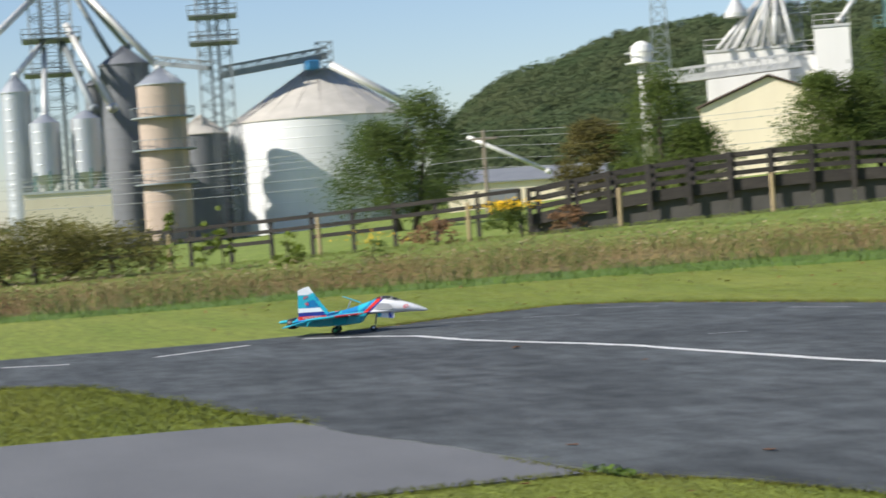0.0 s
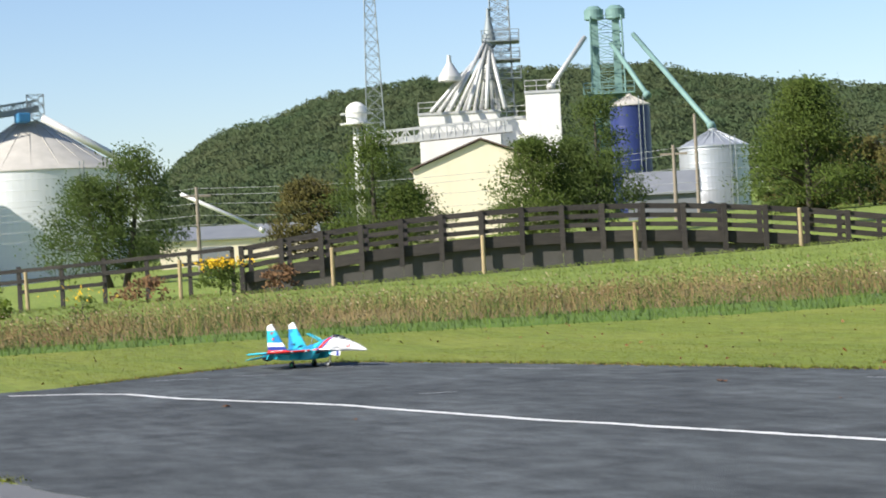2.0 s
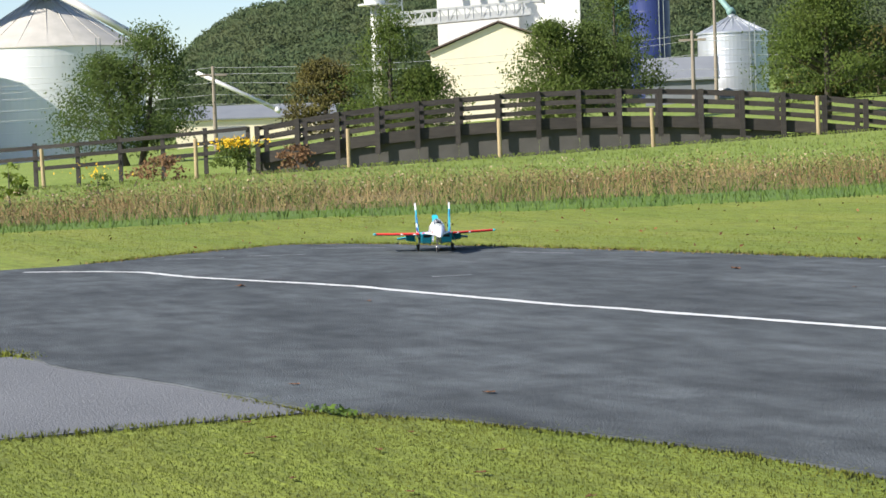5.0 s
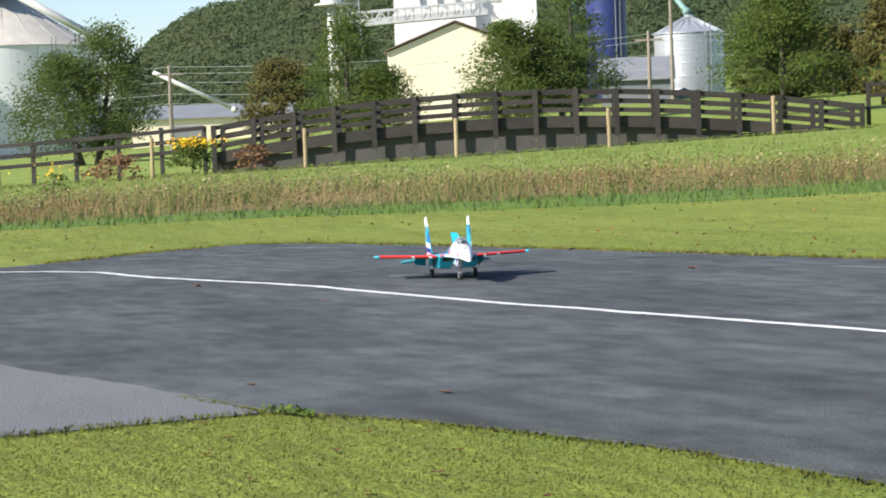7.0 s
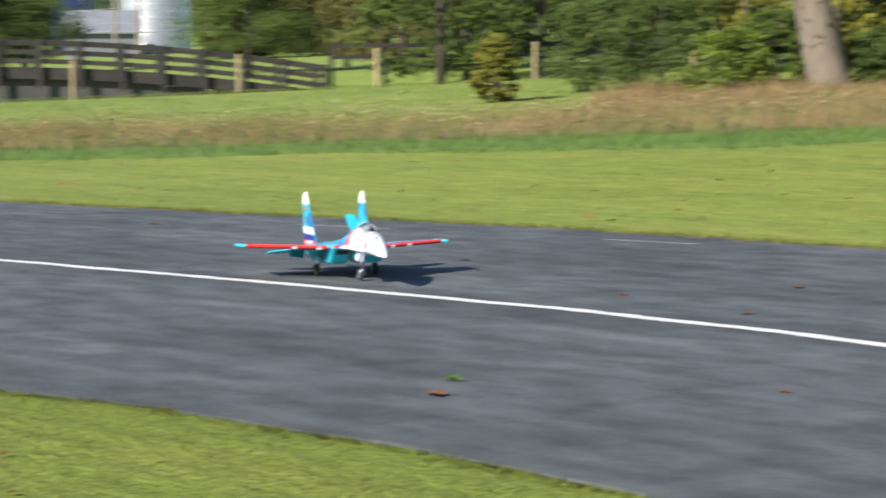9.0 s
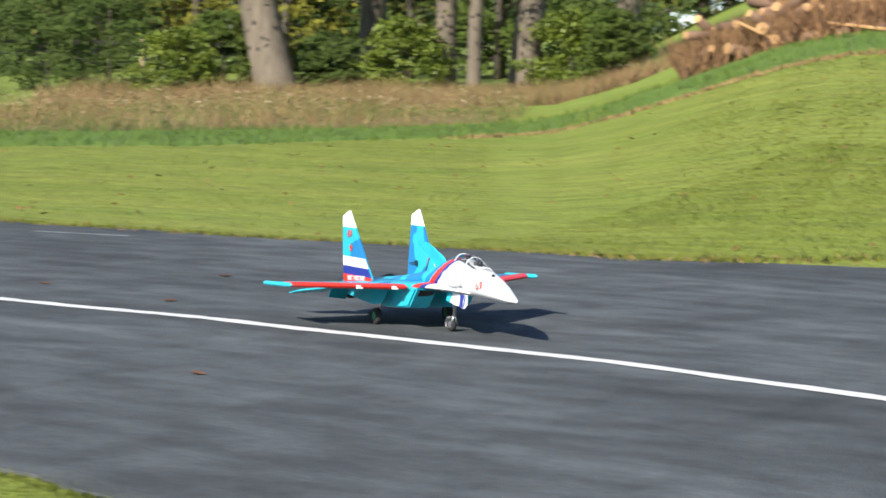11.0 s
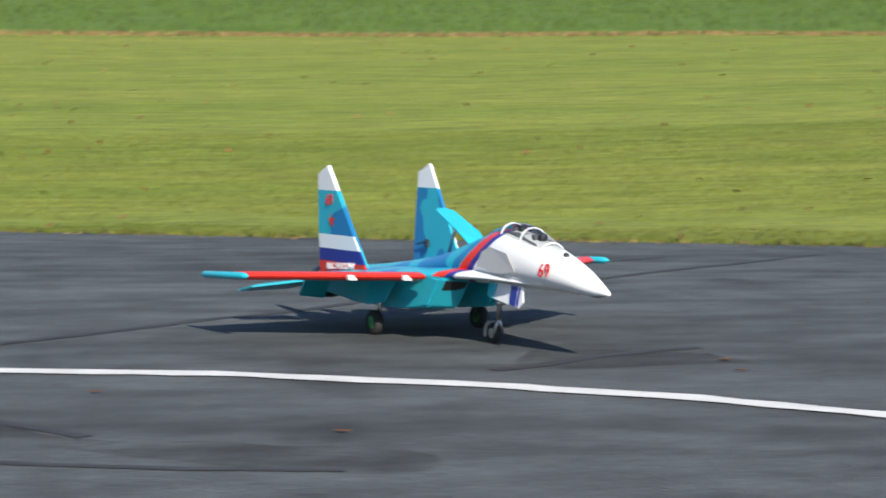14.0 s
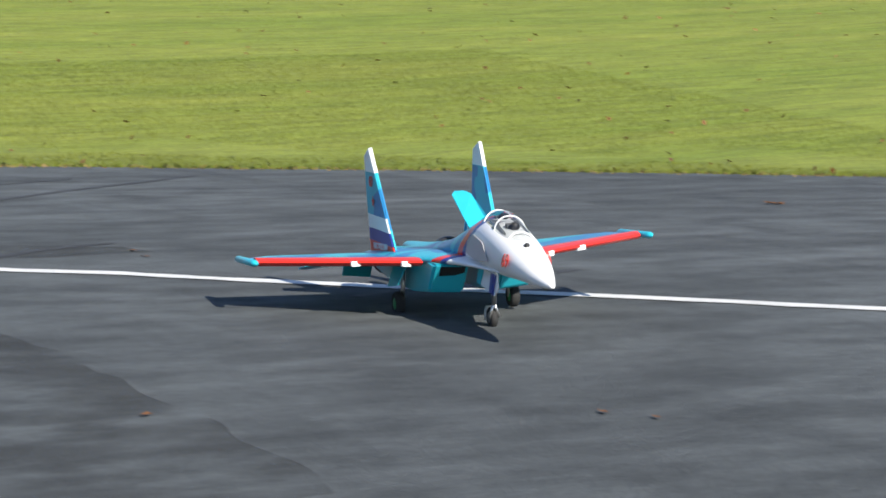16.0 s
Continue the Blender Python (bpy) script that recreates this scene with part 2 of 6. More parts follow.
M_BLACKWOOD = mat("black_stained_timber", (0.022, 0.019, 0.017), 0.75, second=(0.045, 0.038, 0.033), scale=1.5, bump=0.4, bump_scale=20, objrand=0.3, stretch=(1, 1, 6))
# concrete darkened in its base colour for the shade under the bridge deck
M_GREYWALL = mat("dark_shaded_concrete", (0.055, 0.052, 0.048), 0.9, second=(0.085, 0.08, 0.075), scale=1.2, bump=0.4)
M_POST = mat("pale_fence_post", (0.42, 0.32, 0.18), 0.85, second=(0.30, 0.23, 0.13), scale=4, bump=0.4, objrand=0.12, stretch=(3, 3, 0.6))
M_STEEL = mat("galvanised_steel", (0.52, 0.54, 0.56), 0.42, 0.55, second=(0.40, 0.42, 0.44), scale=0.5, bump=0.1, bump_scale=3, stretch=(2, 2, 0.4))
M_ROOFSTEEL = mat("weathered_roof_sheet", (0.52, 0.49, 0.44), 0.7, 0.0, second=(0.38, 0.36, 0.32), scale=0.5, detail=6)
M_WHITEBIN = mat("white_bin_sheet", (0.70, 0.71, 0.72), 0.5, 0.1, second=(0.58, 0.59, 0.60), scale=0.35, detail=6, stretch=(1, 1, 0.3))
M_LATTICE = mat("tower_steel", (0.30, 0.33, 0.34), 0.6, 0.4, second=(0.20, 0.23, 0.24), scale=0.6)
M_GREENSTEEL = mat("pale_green_steel", (0.20, 0.33, 0.30), 0.6, 0.1, second=(0.14, 0.24, 0.22), scale=0.6)
M_TANSILO = mat("buff_concrete_silo", (0.46, 0.37, 0.30), 0.85, second=(0.34, 0.28, 0.23), scale=0.4, detail=6, stretch=(1, 1, 0.35))
# dull grey sheet with the shadow of neighbouring silos put into the colour
M_DARKSILO = mat("shaded_dull_grey_silo", (0.20, 0.21, 0.23), 0.7, 0.2, second=(0.14, 0.15, 0.165), scale=0.4, stretch=(1, 1, 0.3))
M_BLUESILO = mat("navy_enamel_silo", (0.018, 0.03, 0.12), 0.4, 0.0, second=(0.028, 0.042, 0.15), scale=0.5)
M_CREAM = mat("cream_sheet_wall", (0.80, 0.71, 0.53), 0.7, second=(0.73, 0.64, 0.48), scale=0.3, stretch=(3, 3, 0.2))
M_WHITEWALL = mat("white_sheet_wall", (0.80, 0.79, 0.74), 0.7, second=(0.70, 0.69, 0.65), scale=0.3, stretch=(3, 3, 0.2))
M_BROWNTRIM = mat("brown_roof_sheet", (0.10, 0.07, 0.055), 0.6, second=(0.14, 0.10, 0.08), scale=0.6)
M_GREYROOF = mat("grey_roof_sheet", (0.20, 0.21, 0.225), 0.5, 0.2, second=(0.26, 0.27, 0.28), scale=0.5)
M_GALVPIPE = mat("pale_spout_pipe", (0.62, 0.62, 0.60), 0.5, 0.3, second=(0.48, 0.48, 0.46), scale=0.6)
M_BLUEPAINT = mat("blue_hood_paint", (0.05, 0.22, 0.42), 0.5, second=(0.04, 0.16, 0.32), scale=0.8)
M_WIRE = mat("overhead_wire", (0.45, 0.45, 0.45), 0.5, 0.3)
M_POLE = mat("utility_pole_wood", (0.20, 0.165, 0.13), 0.9, second=(0.28, 0.24, 0.19), scale=1.0, stretch=(3, 3, 0.3))
M_LOG = mat("log_bark", (0.14, 0.085, 0.055), 0.95, second=(0.24, 0.15, 0.10), scale=3, bump=0.8, bump_scale=10, objrand=0.3)
M_LOGEND = mat("sawn_log_end", (0.55, 0.34, 0.16), 0.85, second=(0.45, 0.25, 0.10), scale=6, objrand=0.25)
M_CYAN = mat("turquoise_gloss_paint", (0.022, 0.42, 0.53), 0.32, second=(0.028, 0.47, 0.57), scale=6, spec=0.5)
M_CAMO = mat("turquoise_blue_camouflage", (0.025, 0.41, 0.52), 0.32, second=(0.015, 0.19, 0.42), scale=5.0, detail=1, sharp=0.012, spec=0.5)
M_WHITE = mat("white_gloss_paint", (0.80, 0.80, 0.80), 0.3, second=(0.76, 0.76, 0.76), scale=8, spec=0.5)
M_RED = mat("red_gloss_paint", (0.72, 0.035, 0.02), 0.32, second=(0.66, 0.03, 0.02), scale=8, spec=0.5)
M_NAVY = mat("navy_blue_gloss_paint", (0.02, 0.035, 0.24), 0.32, second=(0.025, 0.045, 0.28), scale=8, spec=0.5)
M_GREYP = mat("light_grey_paint", (0.44, 0.45, 0.46), 0.45, second=(0.40, 0.41, 0.42), scale=8)
M_TYRE = mat("black_rubber", (0.018, 0.018, 0.018), 0.8, second=(0.03, 0.03, 0.03), scale=20)
M_HUB = mat("green_wheel_hub", (0.04, 0.26, 0.09), 0.45, second=(0.035, 0.22, 0.08), scale=20)
M_CHROME = mat("bright_steel_leg", (0.62, 0.62, 0.62), 0.3, 0.9, second=(0.52, 0.52, 0.52), scale=20)
M_DARK = mat("sooty_and_shaded_dark_metal", (0.025, 0.025, 0.027), 0.5, 0.4, second=(0.05, 0.05, 0.05), scale=12)
M_SEAT = mat("grey_cockpit_lining", (0.10, 0.105, 0.11), 0.7, second=(0.15, 0.155, 0.16), scale=14)


def glass_mat():
    m = bpy.data.materials.new("smoked_canopy_glass")
    m.use_nodes = True
    n, l = m.node_tree.nodes, m.node_tree.links
    g = n.new("ShaderNodeBsdfGlossy")
    g.inputs["Roughness"].default_value = 0.06
    t = n.new("ShaderNodeBsdfTransparent")
    t.inputs["Color"].default_value = (0.55, 0.59, 0.62, 1)
    f = n.new("ShaderNodeFresnel")
    f.inputs["IOR"].default_value = 1.5
    mx = n.new("ShaderNodeMixShader")
    l.new(f.outputs[0], mx.inputs[0])
    l.new(t.outputs[0], mx.inputs[1])
    l.new(g.outputs[0], mx.inputs[2])
    l.new(mx.outputs[0], n["Material Output"].inputs["Surface"])
    return m


M_GLASS = glass_mat()


def banded(name, axis, bands, slope=0.0, pivot=0.0, camo_top=None):
    """Paint bands by object coordinate: bands is a list of (upper limit, colour); coordinate = axis - slope * (z - pivot)."""
    m = bpy.data.materials.new(name)
    m.use_nodes = True
    n, l = m.node_tree.nodes, m.node_tree.links
    b = n["Principled BSDF"]
    b.inputs["Roughness"].default_value = 0.32
    co = n.new("ShaderNodeTexCoord")
    sp = n.new("ShaderNodeSeparateXYZ")
    l.new(co.outputs["Object"], sp.inputs[0])
    ma = n.new("ShaderNodeMath")
    ma.operation = "MULTIPLY_ADD"
    ma.inputs[1].default_value = -slope
    sub = n.new("ShaderNodeMath")
    sub.operation = "SUBTRACT"
    sub.inputs[1].default_value = pivot
    l.new(sp.outputs["Z"], sub.inputs[0])
    l.new(sub.outputs[0], ma.inputs[0])
    l.new(sp.outputs[axis], ma.inputs[2])
    lo, hi = bands[0][0] - 1.0, bands[-1][0]
    mr = n.new("ShaderNodeMapRange")
    mr.inputs["From Min"].default_value, mr.inputs["From Max"].default_value = lo, hi
    l.new(ma.outputs[0], mr.inputs["Value"])
    r = n.new("ShaderNodeValToRGB")
    r.color_ramp.interpolation = "CONSTANT"
    e = r.color_ramp.elements
    e[0].position, e[0].color = 0.0, (*bands[0][1], 1)
    e[1].position, e[1].color = (bands[0][0] - lo) / (hi - lo), (*bands[1][1], 1)
    for i in range(2, len(bands)):
        k = e.new((bands[i - 1][0] - lo) / (hi - lo))
        k.color = (*bands[i][1], 1)
    l.new(mr.outputs[0], r.inputs["Fac"])
    col = r.outputs["Color"]
    if camo_top:
        nz = n.new("ShaderNodeTexNoise")
        nz.inputs["Scale"].default_value, nz.inputs["Detail"].default_value = 5.0, 1.0
        l.new(co.outputs["Object"], nz.inputs["Vector"])
        st = n.new("ShaderNodeMath")
        st.operation = "GREATER_THAN"
        st.inputs[1].default_value = 0.52
        l.new(nz.outputs["Fac"], st.inputs[0])
        within = n.new("ShaderNodeMath")
        within.operation = "LESS_THAN"
        within.inputs[1].default_value = camo_top[1]
        l.new(ma.outputs[0], within.inputs[0])
        above = n.new("ShaderNodeMath")
        above.operation = "GREATER_THAN"
        above.inputs[1].default_value = camo_top[0]
        l.new(ma.outputs[0], above.inputs[0])
        m1 = n.new("ShaderNodeMath")
        m1.operation = "MULTIPLY"
        l.new(st.outputs[0], m1.inputs[0])
        l.new(within.outputs[0], m1.inputs[1])
        m2 = n.new("ShaderNodeMath")
        m2.operation = "MULTIPLY"
        l.new(m1.outputs[0], m2.inputs[0])
        l.new(above.outputs[0], m2.inputs[1])
        mx = n.new("ShaderNodeMix")
        mx.data_type = "RGBA"
        l.new(m2.outputs[0], mx.inputs["Factor"])
        l.new(col, mx.inputs["A"])
        mx.inputs["B"].default_value = (*camo_top[2], 1)
        col = mx.outputs["Result"]
    l.new(col, b.inputs["Base Color"])
    return m


C_CYAN, C_BLUE, C_NAVY, C_RED, C_WHITE = (0.025, 0.41, 0.52), (0.015, 0.19, 0.42), (0.02, 0.035, 0.24), (0.72, 0.035, 0.02), (0.80, 0.80, 0.80)
M_BODY = banded("white_and_turquoise_body_paint", "X", [(-1.005, C_CYAN), (-0.945, C_RED), (-0.90, C_NAVY), (0.5, C_WHITE)], 1.15, 0.26, (-3.0, -1.005, C_BLUE))
M_FINOUT = banded("flag_banded_fin_paint", "Z", [(0.272, C_RED), (0.328, C_NAVY), (0.388, C_WHITE), (0.572, C_CYAN), (0.8, C_WHITE)], 0, 0, (0.388, 0.572, C_BLUE))
M_FININ = banded("camouflaged_fin_paint", "Z", [(0.20, C_CYAN), (0.572, C_CYAN), (0.8, C_WHITE)], 0, 0, (0.20, 0.572, C_BLUE))


# ---- builders ----
def link(name, me, material, parent=None, label=""):
    ob = new(name, me)
    if material and not me.materials:
        me.materials.append(material)
    if parent:
        ob.parent = parent
    if label:
        ob["label"] = label
    return ob


def mesh_of(name, verts, faces, smooth=False):
    me = bpy.data.meshes.new(name)
    me.from_pydata([tuple(v) for v in verts], [], faces)
    if smooth:
        me.polygons.foreach_set("use_smooth", [True] * len(me.polygons))
    me.update()
    return me


def part(name, bm, material, parent=None, label="", smooth=False):
    me = bpy.data.meshes.new(name)
    bmesh.ops.recalc_face_normals(bm, faces=bm.faces[:])
    bm.to_mesh(me)
    bm.free()
    if smooth:
        me.polygons.foreach_set("use_smooth", [True] * len(me.polygons))
    return link(name, me, material, parent, label)


def thing(name, label, category, at=(0, 0, 0), turn=0.0, group="", kind=""):
    e = new(name)
    e.empty_display_size = 0.2
    e.matrix_basis = pose(*at, 0, 0, turn)
    return tagged(e, label, category, group, kind)


def box(bm, x0, x1, y0, y1, z0, z1, bevel=0.0):
    m = Matrix.LocRotScale(((x0 + x1) / 2, (y0 + y1) / 2, (z0 + z1) / 2), None, (x1 - x0, y1 - y0, z1 - z0))
    r = bmesh.ops.create_cube(bm, size=1, matrix=m)
    if bevel:
        edges = list({e for v in r["verts"] for e in v.link_edges})
        bmesh.ops.bevel(bm, geom=edges, offset=bevel, segments=2, affect="EDGES", profile=0.6)
    return bm


def lathe(profile, segs=48, cap=True):
    """A bmesh turned about z from (radius, height) pairs."""
    bm = bmesh.new()
    rings = []
    for r, z in profile:
        rings.append([bm.verts.new((max(r, 1e-4) * math.cos(2 * math.pi * i / segs), max(r, 1e-4) * math.sin(2 * math.pi * i / segs), z)) for i in range(segs)])
    for a, b in zip(rings, rings[1:]):
        for i in range(segs):
            j = (i + 1) % segs
            bm.faces.new((a[i], a[j], b[j], b[i]))
    if cap:
        bm.faces.new(rings[0][::-1])
        bm.faces.new(rings[-1])
    return bm


def bars(name, segs, r, material, parent=None, label="", sides=4):
    """Straight bars between pairs of points, joined into one mesh."""
    verts, faces = [], []
    for s in segs:
        a, b = Vector(s[0]), Vector(s[1])
        rr = s[2] if len(s) > 2 else r
        d = (b - a).normalized()
        u = d.cross(Vector((0, 0, 1)))
        if u.length < 1e-3:
            u = Vector((1, 0, 0))
        u.normalize()
        w = d.cross(u)
        k = len(verts)
        for p in (a, b):
            for i in range(sides):
                t = 2 * math.pi * (i + 0.5) / sides
                verts.append(p + (u * math.cos(t) + w * math.sin(t)) * rr * 1.3)
        for i in range(sides):
            j = (i + 1) % sides
            faces.append((k + i, k + j, k + sides + j, k + sides + i))
        faces.append(tuple(k + i for i in range(sides))[::-1])
        faces.append(tuple(k + sides + i for i in range(sides)))
    return link(name, mesh_of(name, verts, faces, sides > 6), material, parent, label)


def polar(az, d):
    return d * math.sin(radians(az)), d * math.cos(radians(az))


def lift(d, el):
    """The height at distance d that shows at elevation el degrees from the eye."""
    return 1.6 + d * math.tan(radians(el))


def terrain(x, y):
    """Height of the ground: level round the runway, rising gently towards the farm and the woods."""
    dx, dy = max(-32 - x, 0, x - 45), max(3 - y, 0, y - 16.5)
    q = max(0.0, math.hypot(dx, dy) - 2)
    if y < 3:
        q = min(q, max(0.0, -32 - x))
    az = math.degrees(math.atan2(x, y)) if y > -30 else -90
    k = min(2.4, max(0.3, 0.5 + 0.061 * (az + 76)))
    z = 0.018 * min(q, 43) * k
    r = math.hypot(x, y)
    w = min(1, max(0, (az + 33.5) / 10))
    w = w * w * (3 - 2 * w) * min(1, max(0, (70 - az) / 20)) if y > 0 else 0
    z = z * (1 - w) + w * 0.105 * max(0.0, min(r, 88) - 18.8)
    if az < -50 and 80 < r < 97:
        z -= 0.45 * math.sin(math.pi * (r - 80) / 17)
    if r > 85:
        z += (min(r, 700) - 85) * 0.03 * min(1, max(0, (az + 78) / 20))
    return z


def inside(px, py, poly):
    """Which points lie inside a polygon (numpy)."""
    ok = np.zeros(len(px), bool)
    for (x0, y0), (x1, y1) in zip(poly, poly[1:] + poly[:1]):
        c = ((y0 > py) != (y1 > py)) & (px < (x1 - x0) * (py - y0) / ((y1 - y0) or 1e-9) + x0)
        ok ^= c
    return ok


def tri_mesh(name, v, n_per):
    """A mesh of separate faces of n_per corners each, from an (N, n_per, 3) array."""
    n = len(v)
    me = bpy.data.meshes.new(name)
    me.vertices.add(n * n_per)
    me.vertices.foreach_set("co", v.reshape(-1).astype(np.float32))
    me.loops.add(n * n_per)
    me.loops.foreach_set("vertex_index", np.arange(n * n_per, dtype=np.int32))
    me.polygons.add(n)
    me.polygons.foreach_set("loop_start", np.arange(0, n * n_per, n_per, dtype=np.int32))
    me.polygons.foreach_set("loop_total", np.full(n, n_per, dtype=np.int32))
    me.update(calc_edges=True)
    return me


rng = np.random.default_rng(7)


def heights(x, y):
    return np.array([terrain(a, b) for a, b in zip(x, y)])


def blades(name, x, y, h, w, material, label, category, lean=0.35, lift_z=0.0):
    """Grass or weed blades, one triangle each, standing on the ground."""
    n = len(x)
    z = heights(x, y) + lift_z
    a = rng.uniform(0, math.pi * 2, n)
    hh = h * rng.uniform(0.6, 1.25, n)
    ww = w * rng.uniform(0.7, 1.3, n)
    la, ll = rng.uniform(0, math.pi * 2, n), lean * hh * rng.uniform(0, 1, n)
    v = np.empty((n, 3, 3))
    v[:, 0] = np.stack([x - np.cos(a) * ww, y - np.sin(a) * ww, z - 0.01], 1)
    v[:, 1] = np.stack([x + np.cos(a) * ww, y + np.sin(a) * ww, z - 0.01], 1)
    v[:, 2] = np.stack([x + np.cos(la) * ll, y + np.sin(la) * ll, z + hh], 1)
    ob = link(name, tri_mesh(name, v, 3), material)
    return tagged(ob, label, category, kind="stuff")


def leaf_quads(c, size, flat=0.0):
    """Leaf cards of random turn about the centres c (N, 3)."""
    n = len(c)
    nrm = rng.normal(size=(n, 3))
    nrm[:, 2] = nrm[:, 2] * (1 - flat) + flat * 1.2
    nrm /= np.linalg.norm(nrm, axis=1)[:, None] + 1e-9
    u = np.cross(nrm, rng.normal(size=(n, 3)))
    u /= np.linalg.norm(u, axis=1)[:, None] + 1e-9
    w = np.cross(nrm, u)
    s = size * rng.uniform(0.6, 1.3, n)[:, None]
    v = np.empty((n, 4, 3))
    v[:, 0], v[:, 1], v[:, 2], v[:, 3] = c - u * s, c - w * s * 0.55, c + u * s, c + w * s * 0.55
    return v


def tube_chain(bm, pts, radii, segs=8):
    """A bent tapered limb through points."""
    rings = []
    for i, p in enumerate(pts):
        d = (Vector(pts[min(i + 1, len(pts) - 1)]) - Vector(pts[max(i - 1, 0)])).normalized()
        u = d.cross(Vector((0.3, 1, 0.1))).normalized()
        w = d.cross(u)
        rings.append([bm.verts.new(Vector(p) + (u * math.cos(2 * math.pi * k / segs) + w * math.sin(2 * math.pi * k / segs)) * radii[i]) for k in range(segs)])
    for a, b in zip(rings, rings[1:]):
        for k in range(segs):
            j = (k + 1) % segs
            bm.faces.new((a[k], a[j], b[j], b[k]))
    bm.faces.new(rings[-1])
    bm.faces.new(rings[0][::-1])


def tree(name, label, x, y, height, width, leaf, lobes=None, clumps=90, per=34, size=0.17, trunk_r=0.16, crown_from=0.12, bark=None, cone=0.55, category="tree", z=None):
    """A tree: tapered trunk with limbs, and a crown of leaf clumps in an uneven outline with gaps."""
    z = terrain(x, y) if z is None else z
    t = thing(name, label, category, (x, y, z))
    lobes = lobes or [(0, 0, 1.0, 1.0)]
    cs, limbs = [], []
    for (ox, oy, hs, ws) in lobes:
        top, half = height * hs, width * ws / 2
        for i in range(int(clumps / len(lobes))):
            f = rng.uniform(0, 1) ** 0.85
            zz = top * (crown_from + (1 - crown_from) * f)
            prof = (1 - f) ** cone * (0.55 + 0.45 * min(1, f * 5))
            a, rr = rng.uniform(0, 2 * math.pi), half * prof * (0.35 + 0.65 * rng.uniform(0, 1) ** 0.5) * rng.uniform(0.8, 1.15)
            cs.append((ox + rr * math.cos(a), oy + rr * math.sin(a), zz))
    cs = np.array(cs)
    pick = rng.choice(len(cs), min(len(cs), 16), replace=False)
    bm = bmesh.new()
    for (ox, oy, hs, ws) in lobes:
        tube_chain(bm, [(ox * 0.3, oy * 0.3, -0.1), (ox * 0.7, oy * 0.7, height * hs * 0.3), (ox, oy, height * hs * 0.62), (ox, oy, height * hs * 0.93)], [trunk_r * 1.25, trunk_r, trunk_r * 0.6, trunk_r * 0.12])
    for i in pick:
        c = cs[i]
        tube_chain(bm, [(c[0] * 0.15, c[1] * 0.15, max(0.2, c[2] * 0.72)), (c[0] * 0.6, c[1] * 0.6, c[2] * 0.9), tuple(c)], [trunk_r * 0.35, trunk_r * 0.22, trunk_r * 0.08], 5)
    part("trunk", bm, bark or M_BARKDK, t, smooth=True)
    spread = width * 0.064
    pts = (cs[:, None, :] + rng.normal(size=(len(cs), per, 3)) * np.array([spread, spread, spread * 0.45])).reshape(-1, 3)
    link("crown", tri_mesh("crown", leaf_quads(pts, size, 0.35), 4), leaf, t)
    return t


# ---- ground ----
def build_ground():
    verts, faces = [(-5.0, 8.0, terrain(-5, 8))], []
    radii = [4 * 1.09 ** i for i in range(76)] + [3200]
    na = 144
    for r in radii:
        for k in range(na):
            a = 2 * math.pi * k / na
            x, y = -5 + r * math.cos(a), 8 + r * math.sin(a)
            verts.append((x, y, terrain(x, y)))
    for k in range(na):
        faces.append((0, 1 + k, 1 + (k + 1) % na))
    for i in range(len(radii) - 1):
        for k in range(na):
            a, b = 1 + i * na, 1 + (i + 1) * na
            j = (k + 1) % na
            faces.append((a + k, b + k, b + j, a + j))
    ob = link("ground", mesh_of("ground", verts, faces, True), M_TURF)
    return tagged(ob, "short mown grass ground rising towards the farm", "ground", kind="structure")


def ragged(poly, step=0.25, amount=0.05):
    """A polygon's outline with a wavering, crumbled edge."""
    out = []
    for (x0, y0), (x1, y1) in zip(poly, poly[1:] + poly[:1]):
        n = max(1, int(math.hypot(x1 - x0, y1 - y0) / step))
        for i in range(n):
            f = i / n
            x, y = x0 + (x1 - x0) * f, y0 + (y1 - y0) * f
            v = noise.noise_vector((x * 0.7, y * 0.7, 0.3)) * amount * 2.2 + noise.noise_vector((x * 3.1, y * 3.1, 1.7)) * amount
            out.append((x + v.x, y + v.y))
    return out


def slab(name, outline, z, material, label, category):
    """A thin level sheet with a small edge, standing on the ground."""
    bm = bmesh.new()
    top = [bm.verts.new((x, y, z)) for x, y in outline]
    low = [bm.verts.new((x, y, -0.03)) for x, y in outline]
    f = bm.faces.new(top)
    for i in range(len(top)):
        j = (i + 1) % len(top)
        bm.faces.new((top[i], low[i], low[j], top[j]))
    bmesh.ops.triangulate(bm, faces=[f])
    return tagged(part(name, bm, material), label, category, kind="structure")


RUNWAY = [(-29.4, 2.0), (-29.2, 5.0), (-29.4, 7.6), (-31.2, 10.2), (-32.0, 11.8), (-31.2, 12.6), (-28.0, 13.6), (-25.0, 14.3), (-20.3, 15.2), (-17.0, 15.9), (-13.0, 16.2), (-9.3, 16.6), (-7.6, 17.7), (-5.6, 18.6), (-3.4, 18.7), (-1.3, 18.0), (0.5, 17.1), (2.4, 16.2), (4.5, 15.5), (6.3, 14.8), (8.3, 14.1), (10.5, 13.0), (14.0, 11.0), (24.0, 5.0), (40.0, -5.0), (40.0, -14.0), (12.0, -4.0), (4.0, 0.5), (1.5, 1.5), (-0.6, 2.6), (-2.6, 4.5), (-4.3, 5.5), (-5.8, 5.9), (-7.8, 5.75), (-9.6, 5.45), (-10.9, 5.1), (-11.6, 4.75), (-11.9, 4.6), (-13.6, 4.3), (-15.3, 4.0), (-17.0, 3.9), (-17.7, 3.75), (-20.0, 3.5), (-22.9, 3.0), (-24.2, 2.0)]
